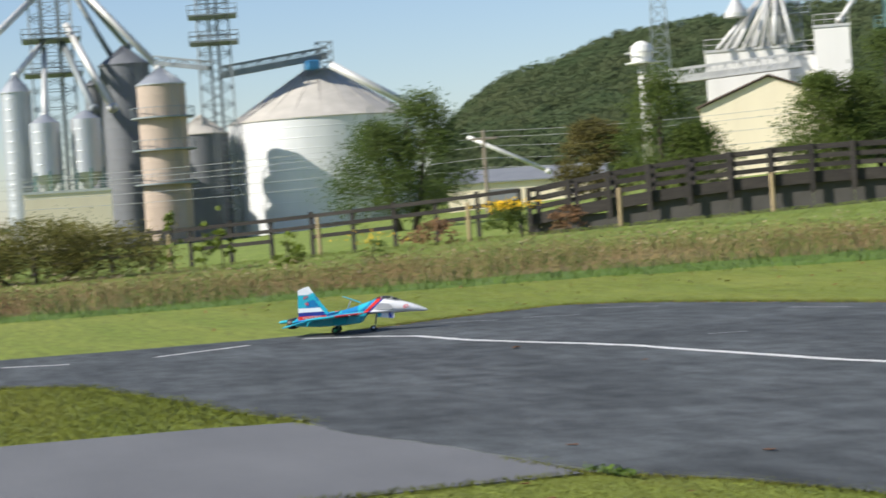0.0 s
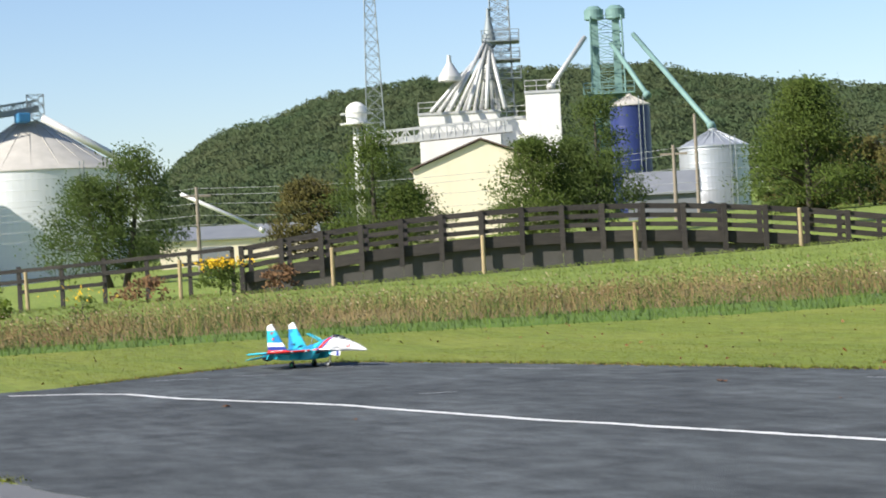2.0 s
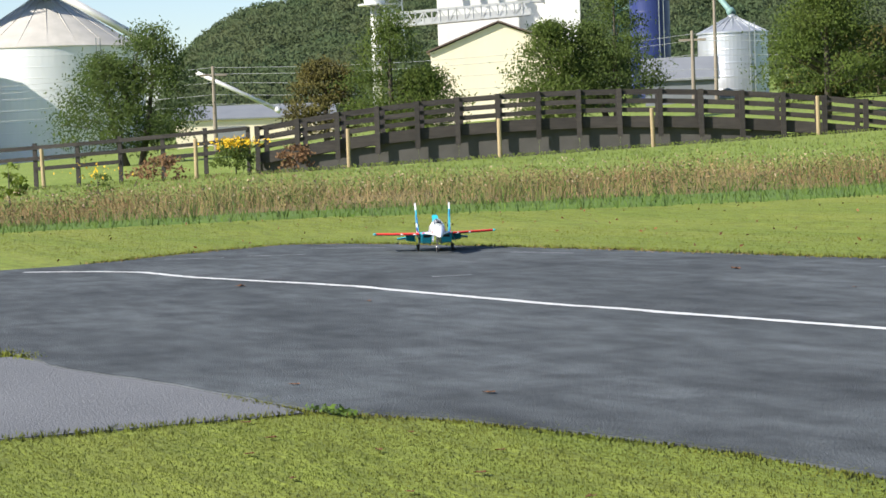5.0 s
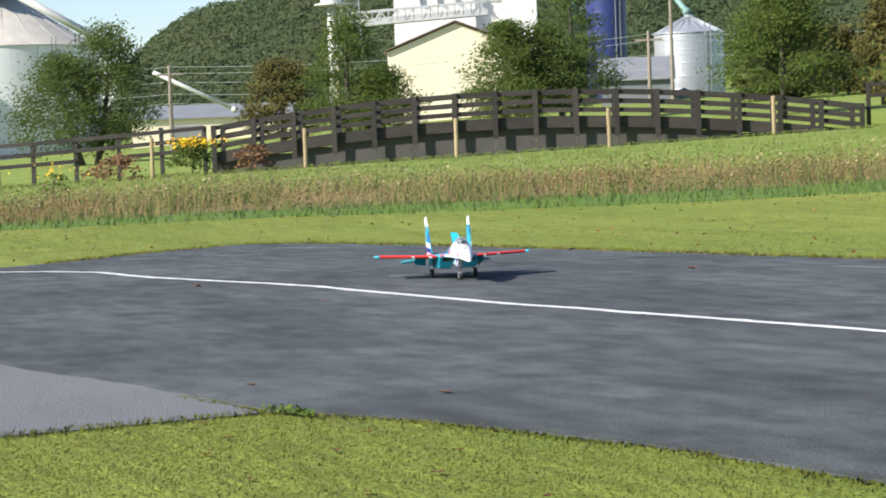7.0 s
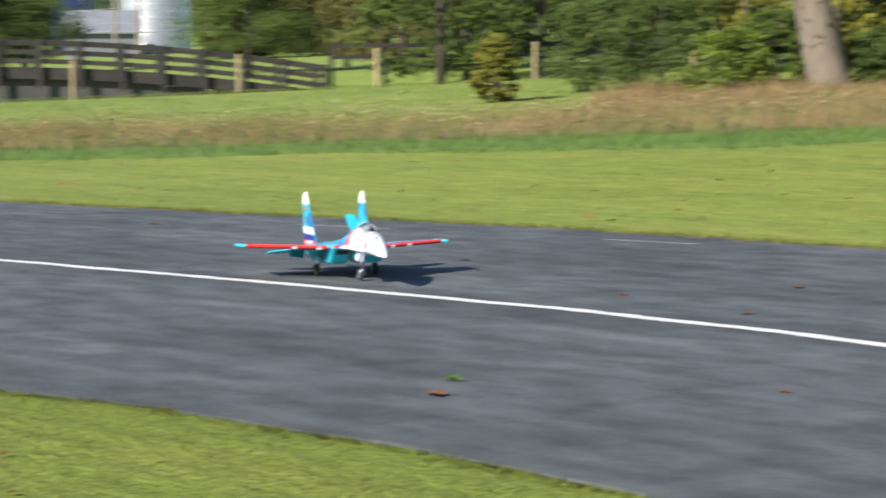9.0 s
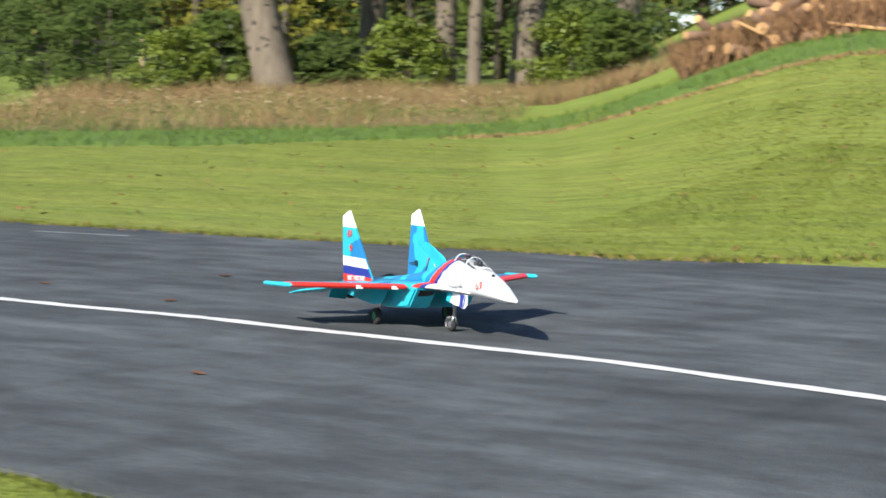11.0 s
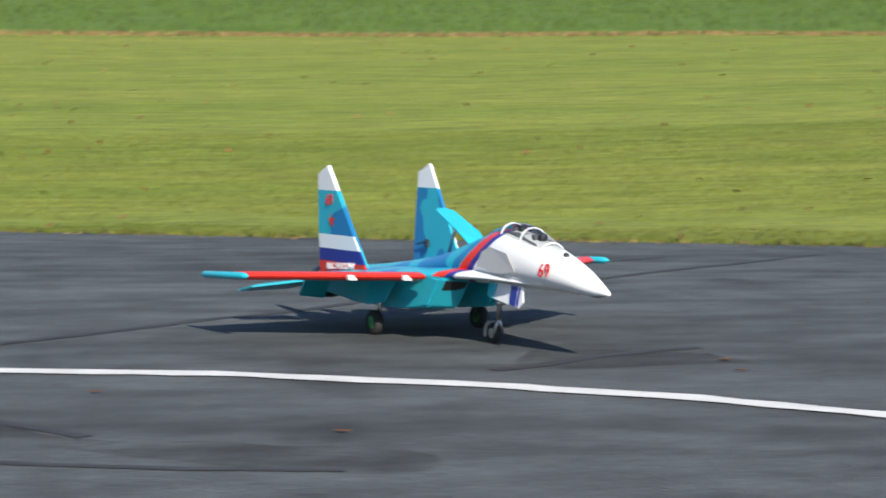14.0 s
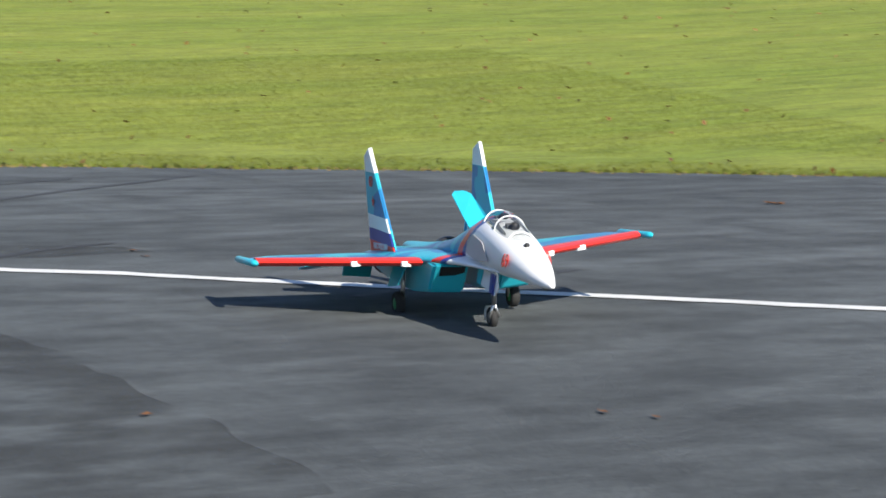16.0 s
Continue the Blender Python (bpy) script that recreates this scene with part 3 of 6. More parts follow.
TAXIWAY = [(-11.85, 4.5), (-13.6, 4.38), (-15.3, 4.08), (-16.7, 3.85), (-16.9, 3.2), (-17.0, 1.0), (-17.2, -8.0), (-17.3, -30.0), (-12.0, -30.0), (-11.9, -6.0), (-11.9, 2.8)]
build_ground()
runway_outline, taxi_outline = ragged(RUNWAY), ragged(TAXIWAY, 0.25, 0.03)
slab("road", runway_outline, 0.016, M_TARMAC, "dark sealed tarmac model airfield runway", "runway")
slab("pavement", taxi_outline, 0.010, M_OLDTAR, "older pale grey tarmac taxi strip", "taxiway")


def ribbon(name, pts, width, z, material, label, wave=0.02):
    """A painted stripe along a line, of slightly uneven width."""
    fine = []
    for (x0, y0), (x1, y1) in zip(pts, pts[1:]):
        n = max(2, int(math.hypot(x1 - x0, y1 - y0) / 0.12))
        fine += [(x0 + (x1 - x0) * i / n, y0 + (y1 - y0) * i / n) for i in range(n)]
    fine.append(pts[-1])
    verts, faces = [], []
    for i, (x, y) in enumerate(fine):
        a, b = fine[max(i - 1, 0)], fine[min(i + 1, len(fine) - 1)]
        d = Vector((b[0] - a[0], b[1] - a[1])).normalized()
        s = noise.noise((x * 0.9, y * 0.9, 4.0)) * wave * 2
        wl = width / 2 * (1 + 0.42 * noise.noise((x * 5, y * 5, 2.0)))
        wr = width / 2 * (1 + 0.42 * noise.noise((x * 5, y * 5, 9.0)))
        verts += [(x - d.y * (wl + s), y + d.x * (wl + s), z), (x + d.y * (wr - s), y - d.x * (wr - s), z)]
        if i:
            k = 2 * i
            faces.append((k - 2, k - 1, k + 1, k))
    ob = link(name, mesh_of(name, verts, faces), material)
    return tagged(ob, label, "line marking", kind="structure")


ribbon("line_marking_1", [(-28.4, 6.75), (-27.6, 7.5), (-26.8, 7.9), (-25.0, 8.05), (-23.1, 8.55), (-21.7, 8.85), (-18.3, 9.15), (-16.0, 9.5), (-13.6, 9.88), (-11.0, 10.2), (-8.8, 10.28), (-5.8, 10.14), (-3.35, 9.7), (-1.4, 9.17), (-0.3, 8.72), (0.0, 8.55), (0.77, 8.36), (1.5, 7.95), (2.2, 7.48), (2.75, 6.9), (3.4, 6.32), (4.1, 5.7), (4.8, 5.08), (7.0, 3.2), (12.0, -0.5)], 0.13, 0.021, M_PAINTLINE, "hand-painted white runway line on tarmac")
ribbon("line_marking_2", [(-27.5, 2.6), (-27.0, 3.4)], 0.10, 0.021, M_PAINTLINE, "short white painted dash across the runway end")
ribbon("line_marking_3", [(-27.0, 4.5), (-27.9, 5.9)], 0.10, 0.021, M_PAINTLINE, "short white painted dash across the runway end")
for i, seg in enumerate([[(-29.6, 9.1), (-29.1, 9.8)], [(-29.2, 10.2), (-28.7, 10.9)], [(-22.5, 10.1), (-22.4, 10.55)], [(-30.3, 11.6), (-29.3, 12.4)], [(-26.3, 13.0), (-25.2, 13.4)], [(-15.5, 15.1), (-14.4, 15.3)], [(-19.5, 14.2), (-18.2, 14.45)]]):
    ribbon("worn_marking_%d" % (i + 1), seg, 0.07, 0.020, M_WORN, "faded remnant of old runway paint")


for i, seg in enumerate([[(-0.39, 8.98), (0.23, 9.62), (0.93, 10.39), (1.61, 10.91), (2.27, 11.5), (2.97, 12.05), (3.8, 12.8), (5.3, 14.1)], [(2.4, 12.9), (3.3, 13.4), (4.2, 13.9)], [(-0.3, 8.3), (-0.2, 7.6), (0.3, 7.0)], [(1.7, 8.35), (2.2, 8.7), (2.7, 8.9)], [(2.9, 6.2), (3.5, 6.6), (4.4, 6.9)], [(-0.6, 6.9), (0.1, 6.55), (0.9, 6.35)]]):
    ribbon("sealed_crack_%d" % (i + 1), seg, (0.07, 0.05, 0.06, 0.07, 0.06, 0.05)[i], 0.0185, M_SEAL, "dark sealed crack across the tarmac", 0.08)
for i, poly in enumerate([[(-0.37, 7.54), (-0.23, 8.2), (-0.08, 7.48), (0.34, 7.01), (0.76, 6.77), (1.18, 6.62), (1.23, 6.3), (1.09, 6.15), (0.73, 6.45), (0.32, 6.72), (-0.2, 7.1)], [(0.63, 6.1), (1.15, 5.9), (1.25, 5.2), (1.2, 4.5), (1.05, 3.5), (1.03, 2.6), (0.1, 2.9), (0.4, 4.1)], [(2.0, 8.95), (2.6, 8.75), (2.7, 8.4), (1.9, 8.3)]]):
    slab("tarmac_stain_%d" % (i + 1), ragged(poly, 0.06, 0.08), 0.0172 + 0.0004 * i, M_STAIN, "broad dark damp stain on the tarmac", "stain")


# debris and leaves on the tarmac
DEBRIS = [(-20.6, 13.0, 0.10), (-14.5, 12.4, 0.09), (-11.9, 5.7, 0.07), (-8.3, 6.9, 0.13), (-7.2, 8.3, 0.06), (-10.8, 12.6, 0.08), (-11.3, 11.2, 0.06), (-9.8, 10.9, 0.07), (8.08, 10.18, 0.16), (2.64, 8.45, 0.07), (0.98, 3.83, 0.06), (2.26, 3.34, 0.06), (2.36, 3.2, 0.05), (2.59, 8.14, 0.05), (0.98, 6.94, 0.05), (-1.71, 7.05, 0.05), (0.34, 7.9, 0.05), (-19.6, 8.1, 0.06), (-22.9, 7.9, 0.12), (-13.2, 4.9, 0.05), (-17.2, 12.2, 0.05)]


def leaf_thing(x, y, s, z):
    bm = bmesh.new()
    n = 9
    ring = [bm.verts.new((s * math.cos(2 * math.pi * k / n) * (1 + 0.3 * math.sin(k * 2.1)), 0.55 * s * math.sin(2 * math.pi * k / n), 0.25 * s * abs(math.sin(k * 1.3)))) for k in range(n)]
    c = bm.verts.new((0, 0, 0.02 * s))
    for k in range(n):
        bm.faces.new((c, ring[k], ring[(k + 1) % n]))
    ob = part("fallen_leaf", bm, M_DEADLEAF)
    ob.matrix_basis = pose(x, y, z, 0, 0, (x * 57 + y * 91) % 360)
    return tagged(ob, "curled brown fallen leaf on the tarmac", "leaf", "leaves on the runway")


for x, y, s in DEBRIS:
    leaf_thing(x, y, s * (0.75 if x < 0 else 0.42), 0.022)
weed = thing("weed_tuft", "small green weed tuft growing through tarmac", "weed", (-8.62, 7.29, 0.016))
c = rng.normal(size=(60, 3)) * np.array([0.032, 0.020, 0.007]) + np.array([0, 0, 0.022])
link("leaves", tri_mesh("leaves", leaf_quads(c, 0.013, 0.5), 4), M_LONG, weed)
weed = thing("weed_tuft", "broad-leaved green weeds at the corner of the tarmac", "weed", (-11.65, 4.56, 0.016), 12.0)
c = rng.normal(size=(130, 3)) * np.array([0.12, 0.03, 0.008]) + np.array([0, 0, 0.022])
link("leaves", tri_mesh("leaves", leaf_quads(c, 0.018, 0.5), 4), M_LONG, weed)


# ---- grass and weeds ----
def scatter(n, x0, x1, y0, y1, keep=None, drop=()):
    x, y = rng.uniform(x0, x1, n), rng.uniform(y0, y1, n)
    ok = np.ones(n, bool)
    if keep:
        ok &= inside(x, y, keep)
    for d in drop:
        ok &= ~inside(x, y, d)
    return x[ok], y[ok]


HARD = [RUNWAY, TAXIWAY]
MOWN = [(-41.5, 2.0), (-41.5, 10.0), (-40.0, 15.6), (-37.5, 19.8), (-33.5, 24.7), (-25.5, 28.0), (-22.6, 32.5), (-20.6, 35.3), (-14.2, 38.3), (-4.7, 40.6), (4.3, 40.8), (13.0, 40.2), (21.2, 36.8), (26.0, 34.0), (40.0, 16.0), (46.0, -20.0), (-41.5, -20.0)]
LONGSTRIP = [(-41.5, 2.0), (-41.5, 10.0), (-40.0, 15.6), (-37.5, 19.8), (-33.5, 24.7), (-25.5, 28.0), (-22.6, 32.5), (-20.6, 35.3), (-14.2, 38.3), (-4.7, 40.6), (4.3, 40.8), (13.0, 40.2), (21.2, 36.8), (26.0, 34.0), (40.0, 16.0), (50.0, 26.0), (38.0, 50.0), (26.0, 56.0), (14.0, 60.0), (0.0, 62.0), (-9.0, 60.0), (-14.5, 46.0), (-23.5, 40.5), (-26.0, 35.0), (-29.0, 32.4), (-36.0, 28.6), (-40.6, 22.5), (-43.2, 17.0), (-44.6, 11.0), (-44.6, 2.0)]
TANBAND = [(-44.0, 2.0), (-44.0, 10.8), (-42.6, 16.5), (-40.0, 22.0), (-35.6, 28.0), (-29.0, 31.8), (-26.0, 34.6), (-25.0, 38.0), (-28.0, 43.0), (-30.5, 41.0), (-36.5, 38.0), (-44.0, 32.0), (-49.0, 25.0), (-52.0, 17.0), (-54.0, 8.0), (-54.0, 2.0)]
MEADOW = [(-52.0, 2.0), (-52.0, 17.0), (-48.0, 25.0), (-43.0, 32.0), (-36.0, 38.5), (-48.0, 56.0), (-62.0, 54.0), (-92.0, 40.0), (-100.0, 4.0)]
x, y = scatter(150000, -14.5, -4.0, 2.0, 6.2, None, HARD)
blades("near_grass", x, y, 0.0115, 0.0055, M_NEAR, "short mown grass beside the runway", "grass", 0.8)
x, y = scatter(40000, -26.0, -16.8, 0.5, 4.2, None, HARD)
blades("verge_grass", x, y, 0.030, 0.008, M_BLADE, "short mown grass beside the taxi strip", "grass", 0.8)
x, y = scatter(260000, -12.0, 14.0, 11.0, 25.0, None, HARD)
blades("far_edge_grass", x, y, 0.018, 0.007, M_BLADE, "mown grass beyond the runway edge", "grass", 0.8)
x, y = scatter(110000, -24.0, 26.0, 19.0, 42.0, MOWN, HARD)
blades("mown_field_grass", x, y, 0.014, 0.014, M_BLADE, "open mown grass field", "grass", 0.9)
x, y = scatter(90000, -41.5, -8.0, 8.0, 31.0, MOWN, HARD)
blades("mown_bank_grass", x, y, 0.016, 0.014, M_BLADE, "mown grass beyond the runway end", "grass", 0.9)
x, y = scatter(230000, -44.6, 34.0, 2.0, 60.0, LONGSTRIP)
blades("long_grass_strip", x, y, 0.15, 0.016, M_LONG, "uncut dark green grass strip", "long grass", 0.8)


def undergrowth(name, poly, material, label, cell=0.5):
    """A close mat of growth laid over the ground inside a stretch."""
    px, py = [p[0] for p in poly], [p[1] for p in poly]
    nx, ny = int((max(px) - min(px)) / cell), int((max(py) - min(py)) / cell)
    gx, gy = np.meshgrid(min(px) + cell * np.arange(nx + 1), min(py) + cell * np.arange(ny + 1))
    gx, gy = gx.ravel(), gy.ravel()
    cx, cy = np.meshgrid(min(px) + cell * (np.arange(nx) + 0.5), min(py) + cell * (np.arange(ny) + 0.5))
    ok = inside(cx.ravel(), cy.ravel(), poly)
    index, verts, faces = {}, [], []
    for c in np.nonzero(ok)[0]:
        i, j = c % nx, c // nx
        quad = []
        for k in (j * (nx + 1) + i, j * (nx + 1) + i + 1, (j + 1) * (nx + 1) + i + 1, (j + 1) * (nx + 1) + i):
            if k not in index:
                index[k] = len(verts)
                a, b = float(gx[k]), float(gy[k])
                w = noise.noise_vector((a * 0.8, b * 0.8, 3.0))
                verts.append((a + w.x * 0.3, b + w.y * 0.3, terrain(a, b) + 0.03 + 0.02 * w.z))
            quad.append(index[k])
        faces.append(tuple(quad))
    uses = np.bincount(np.array(faces).ravel(), minlength=len(verts))
    verts = [v if uses[k] == 4 else (v[0], v[1], v[2] - 0.11) for k, v in enumerate(verts)]
    return tagged(link(name, mesh_of(name, verts, faces, True), material), label, "undergrowth", kind="structure")


undergrowth("ground_long_grass", LONGSTRIP, M_LONG_MAT, "dense dark green mat of uncut grass")
undergrowth("ground_weeds", TANBAND, M_TAN_MAT, "matted brown growth under the dry weeds")


def tall(x, y, h, f):
    """Plant height that swells and sinks along the band."""
    return h * np.array([0.75 + 0.7 * noise.noise((a * f, b * f, 2.0)) + 0.25 * noise.noise((a * f * 4, b * f * 4, 5.0)) for a, b in zip(x, y)])


def mixed_weeds(name, n, material, h, w, label, lo=-1.0, f=0.22, lean=0.9):
    x, y = scatter(n, -56.0, -12.0, 2.0, 56.0, TANBAND)
    k = np.array([noise.noise((a * 0.3, b * 0.3, lo * 7)) > lo for a, b in zip(x, y)])
    x, y = x[k], y[k]
    blades(name, x, y, np.maximum(0.12, tall(x, y, h, f)), w, material, label, "weeds", lean)


def weed_fuzz(name, n, material, h, size, label, lo=-1.0):
    """Small leaves and seed heads filling the weeds."""
    x, y = scatter(n, -56.0, -12.0, 2.0, 56.0, TANBAND)
    k = np.array([noise.noise((a * 0.3, b * 0.3, lo * 7)) > lo for a, b in zip(x, y)])
    x, y = x[k], y[k]
    z = heights(x, y) + np.maximum(0.1, tall(x, y, h, 0.22)) * rng.uniform(0, 1, len(x)) ** 0.7
    tagged(link(name, tri_mesh(name, leaf_quads(np.stack([x, y, z], 1), size, 0.3), 4), material), label, "weeds", kind="stuff")


mixed_weeds("dry_weeds", 75000, M_TAN, 0.60, 0.008, "dry tan autumn weeds in a band")
mixed_weeds("green_weeds", 60000, M_LONG, 0.40, 0.012, "green stems among dry weeds", -0.1)
mixed_weeds("rusty_weeds", 50000, M_RUST, 0.60, 0.008, "rust-brown seeding weeds", 0.05)
weed_fuzz("weed_leaves", 100000, M_TAN, 0.68, 0.027, "dry leaves on the weed stems")
weed_fuzz("weed_green_leaves", 90000, M_LONG, 0.48, 0.030, "green leaves among the weeds", -0.12)
weed_fuzz("weed_brown_leaves", 34000, M_RUST, 0.70, 0.025, "brown leaves and seed heads among the weeds", 0.08)
WOODBAND = [(-38.0, 36.5), (-33.0, 40.0), (-27.0, 44.5), (-25.5, 49.0), (-31.0, 48.5), (-37.0, 45.0), (-42.0, 40.5)]
undergrowth("ground_wood_edge", WOODBAND, M_TAN_MAT, "matted brown growth along the wood's edge")
for name, n, material, h, label in (("wood_edge_weeds", 42000, M_TAN, 0.62, "tall dry tan weeds along the wood's edge"), ("wood_edge_rust", 22000, M_RUST, 0.66, "rust-brown weeds along the wood's edge")):
    x, y = scatter(n, -43.0, -25.0, 36.0, 50.0, WOODBAND)
    blades(name, x, y, np.maximum(0.15, tall(x, y, h, 0.3)), 0.011, material, label, "weeds", 0.8)
x, y = scatter(60000, -90.0, -36.0, 2.0, 56.0, MEADOW)
blades("meadow_grass", x, y, 0.06, 0.022, M_MEADOW, "bright green meadow grass", "grass", 0.9)
# pale seed heads above the weeds
x, y = scatter(5000, -54.0, -22.0, 4.0, 45.0, TANBAND)
z = heights(x, y) + rng.uniform(0.3, 0.65, len(x))
tagged(link("seed_heads", tri_mesh("seed_heads", leaf_quads(np.stack([x, y, z], 1), 0.035), 4), M_SEED), "pale fluffy seed heads above the weeds", "weeds", kind="stuff")


def fringe(outline, lo, hi, n_per_m, h, w, material, name, label, spread=0.09, lift_z=0.01):
    """Grass that leans over a hard edge."""
    xs, ys = [], []
    for (x0, y0), (x1, y1) in zip(outline, outline[1:] + outline[:1]):
        mx = (x0 + x1) / 2
        if lo[0] < mx < hi[0] and lo[1] < y0 < hi[1]:
            d = math.hypot(x1 - x0, y1 - y0)
            n = rng.poisson(d * n_per_m)
            f = rng.uniform(0, 1, n)
            xs.append(x0 + (x1 - x0) * f + rng.normal(0, spread, n))
            ys.append(y0 + (y1 - y0) * f + rng.normal(0, spread, n))
    x, y = np.concatenate(xs), np.concatenate(ys)
    blades(name, x, y, h, w, material, label, "grass", 0.7, lift_z)


fringe(runway_outline, (-33, 8), (16, 19.8), 160, 0.05, 0.009, M_BLADE, "edge_fringe_grass", "grass tufts creeping over the runway edge")
fringe(runway_outline, (-33, 8), (16, 19.8), 70, 0.025, 0.016, M_THATCH, "edge_thatch", "dry brown thatch along the runway edge", 0.12)
fringe(runway_outline, (-13, 4.4), (-3, 6.3), 420, 0.013, 0.006, M_NEAR, "near_fringe_grass", "grass tufts creeping over the near runway edge", 0.06)
fringe(taxi_outline, (-12.4, 2), (-11.5, 4.2), 320, 0.026, 0.006, M_NEAR, "taxi_fringe_grass", "grass tufts along the taxi strip", 0.06)
fringe(runway_outline, (-25, 1.5), (-16.5, 4.0), 160, 0.028, 0.010, M_BLADE, "verge_fringe_grass", "grass tufts along the runway verge", 0.08)
fringe(MOWN, (-25, 29), (34, 42), 150, 0.07, 0.022, M_THATCH, "mowing_edge_thatch", "dry pale clippings along the edge of the mowing", 0.22)
# leaves fallen on the mown grass
x, y = scatter(1300, -41.0, 24.0, 6.0, 40.0, MOWN, HARD)
z = heights(x, y) + 0.032
for x0, y0, s0 in [(-10.6, 4.6, 0.05), (-10.1, 4.2, 0.06), (-9.7, 4.7, 0.05), (-9.1, 4.3, 0.06), (-10.9, 3.9, 0.06), (-10.4, 3.6, 0.05), (-8.2, 4.4, 0.06), (-8.8, 3.8, 0.05), (-7.4, 4.0, 0.05), (-9.5, 3.5, 0.05), (-11.6, 4.0, 0.05), (-6.9, 4.3, 0.04)]:
    leaf = leaf_thing(x0, y0, s0 * 0.6, terrain(x0, y0) + 0.018)
    tagged(leaf, "curled brown fallen leaf on the mown grass", "leaf", "leaves on the grass")
tagged(link("grass_litter", tri_mesh("grass_litter", leaf_quads(np.stack([x, y, z], 1), 0.034, 0.8), 4), M_DEADLEAF), "brown fallen leaves on the mown grass", "leaves", kind="stuff")


# ---- fences and the arched bridge ----
LINE_AZ = -62.0


def on_line(az, d0):
    """The point seen at azimuth az on a straight line whose nearest point lies d0 away."""
    return polar(az, d0 / math.cos(radians(az - LINE_AZ)))


def wood_post(az, d0, h):
    x, y = on_line(az, d0)
    z = terrain(x, y)
    prof = [(0.075, -0.3), (0.075, h - 0.03), (0.06, h)]
    ob = part("fence_post", lathe(prof, 12), M_POST, smooth=False)
    ob.matrix_basis = pose(x, y, z, rng.uniform(-1.5, 1.5), rng.uniform(-1.5, 1.5), 0)
    return tagged(ob, "pale round wooden fence post in the meadow", "fence post", "posts of the wire fence")


for az in (-88.3, -84.2, -80.0, -76.0, -72.0, -67.94, -63.9, -59.81, -55.47, -51.81, -47.59, -43.4):
    wood_post(az, 77.5, 1.38)

ALONG = Vector((math.cos(radians(LINE_AZ)), -math.sin(radians(LINE_AZ)), 0))
AWAY = Vector((math.sin(radians(LINE_AZ)), math.cos(radians(LINE_AZ)), 0))


def deck_height(s):
    """Top of the bridge deck at s metres along it from its crown."""
    return 2.12 - 0.0062 * s * s if s < 0 else 2.12 - 0.0058 * s * s


def board(name, p, q, h, t, material, parent):
    """A plank on edge between two points, h high and t thick."""
    bm = bmesh.new()
    p, q = Vector(p), Vector(q)
    n = AWAY * (t / 2)
    up = Vector((0, 0, h / 2))
    vs = [bm.verts.new(v) for v in (p - n - up, p + n - up, p + n + up, p - n + up, q - n - up, q + n - up, q + n + up, q - n + up)]
    for f in ((0, 3, 2, 1), (4, 5, 6, 7), (0, 1, 5, 4), (1, 2, 6, 5), (2, 3, 7, 6), (3, 0, 4, 7)):
        bm.faces.new([vs[i] for i in f])
    return part(name, bm, material, parent)


def bridge():
    b = thing("timber_bridge", "long arched black timber bridge with board railings", "bridge")
    o = AWAY * 86.0
    step, n = 1.62, 16
    s0 = -12.6
    for side, depth in (("near", 0.0), ("far", 2.6)):
        for i in range(n + 1):
            s = s0 + i * step
            base = o + ALONG * s + AWAY * depth
            zt = deck_height(s)
            board("railing_post", base - ALONG * 0.10 - AWAY * 0.16 + Vector((0, 0, zt + 0.30)), base + ALONG * 0.10 - AWAY * 0.16 + Vector((0, 0, zt + 0.30)), 1.92, 0.14, M_BLACKWOOD, b)
            if i < n:
                p, q = base, o + ALONG * (s + step) + AWAY * depth
                za, zb = zt, deck_height(s + step)
                for hgt, wide in ((1.15, 0.17), (0.78, 0.16), (0.42, 0.16)):
                    board("rail_board", p - AWAY * 0.09 + Vector((0, 0, za + hgt)), q - AWAY * 0.09 + Vector((0, 0, zb + hgt)), wide, 0.045, M_BLACKWOOD, b)
                board("deck_beam", p + AWAY * 0.05 + Vector((0, 0, za - 0.06)), q + AWAY * 0.05 + Vector((0, 0, zb - 0.06)), 0.46, 0.12, M_BLACKWOOD, b)
    for i in range(n):
        s = s0 + i * step
        p, q = o + ALONG * s + AWAY * 1.3, o + ALONG * (s + step) + AWAY * 1.3
        bm = bmesh.new()
        za, zb = deck_height(s), deck_height(s + step)
        vs = [bm.verts.new(v) for v in (p - AWAY * 1.3 + Vector((0, 0, za)), p + AWAY * 1.3 + Vector((0, 0, za)), q + AWAY * 1.3 + Vector((0, 0, zb)), q - AWAY * 1.3 + Vector((0, 0, zb)))]
        ws = [bm.verts.new(v.co - Vector((0, 0, 0.08))) for v in vs]
        bm.faces.new(vs)
        bm.faces.new(ws[::-1])
        for k in range(4):
            bm.faces.new((vs[k], ws[k], ws[(k + 1) % 4], vs[(k + 1) % 4]))
        part("deck_panel", bm, M_BLACKWOOD, b)
        # shuttering between the piles, set back under the deck, the deck's shade in its colour
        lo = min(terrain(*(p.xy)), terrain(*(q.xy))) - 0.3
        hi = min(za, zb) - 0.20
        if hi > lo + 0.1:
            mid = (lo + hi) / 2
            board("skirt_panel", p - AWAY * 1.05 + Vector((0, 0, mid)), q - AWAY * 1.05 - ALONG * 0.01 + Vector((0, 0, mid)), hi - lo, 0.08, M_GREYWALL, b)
    return b


bridge()


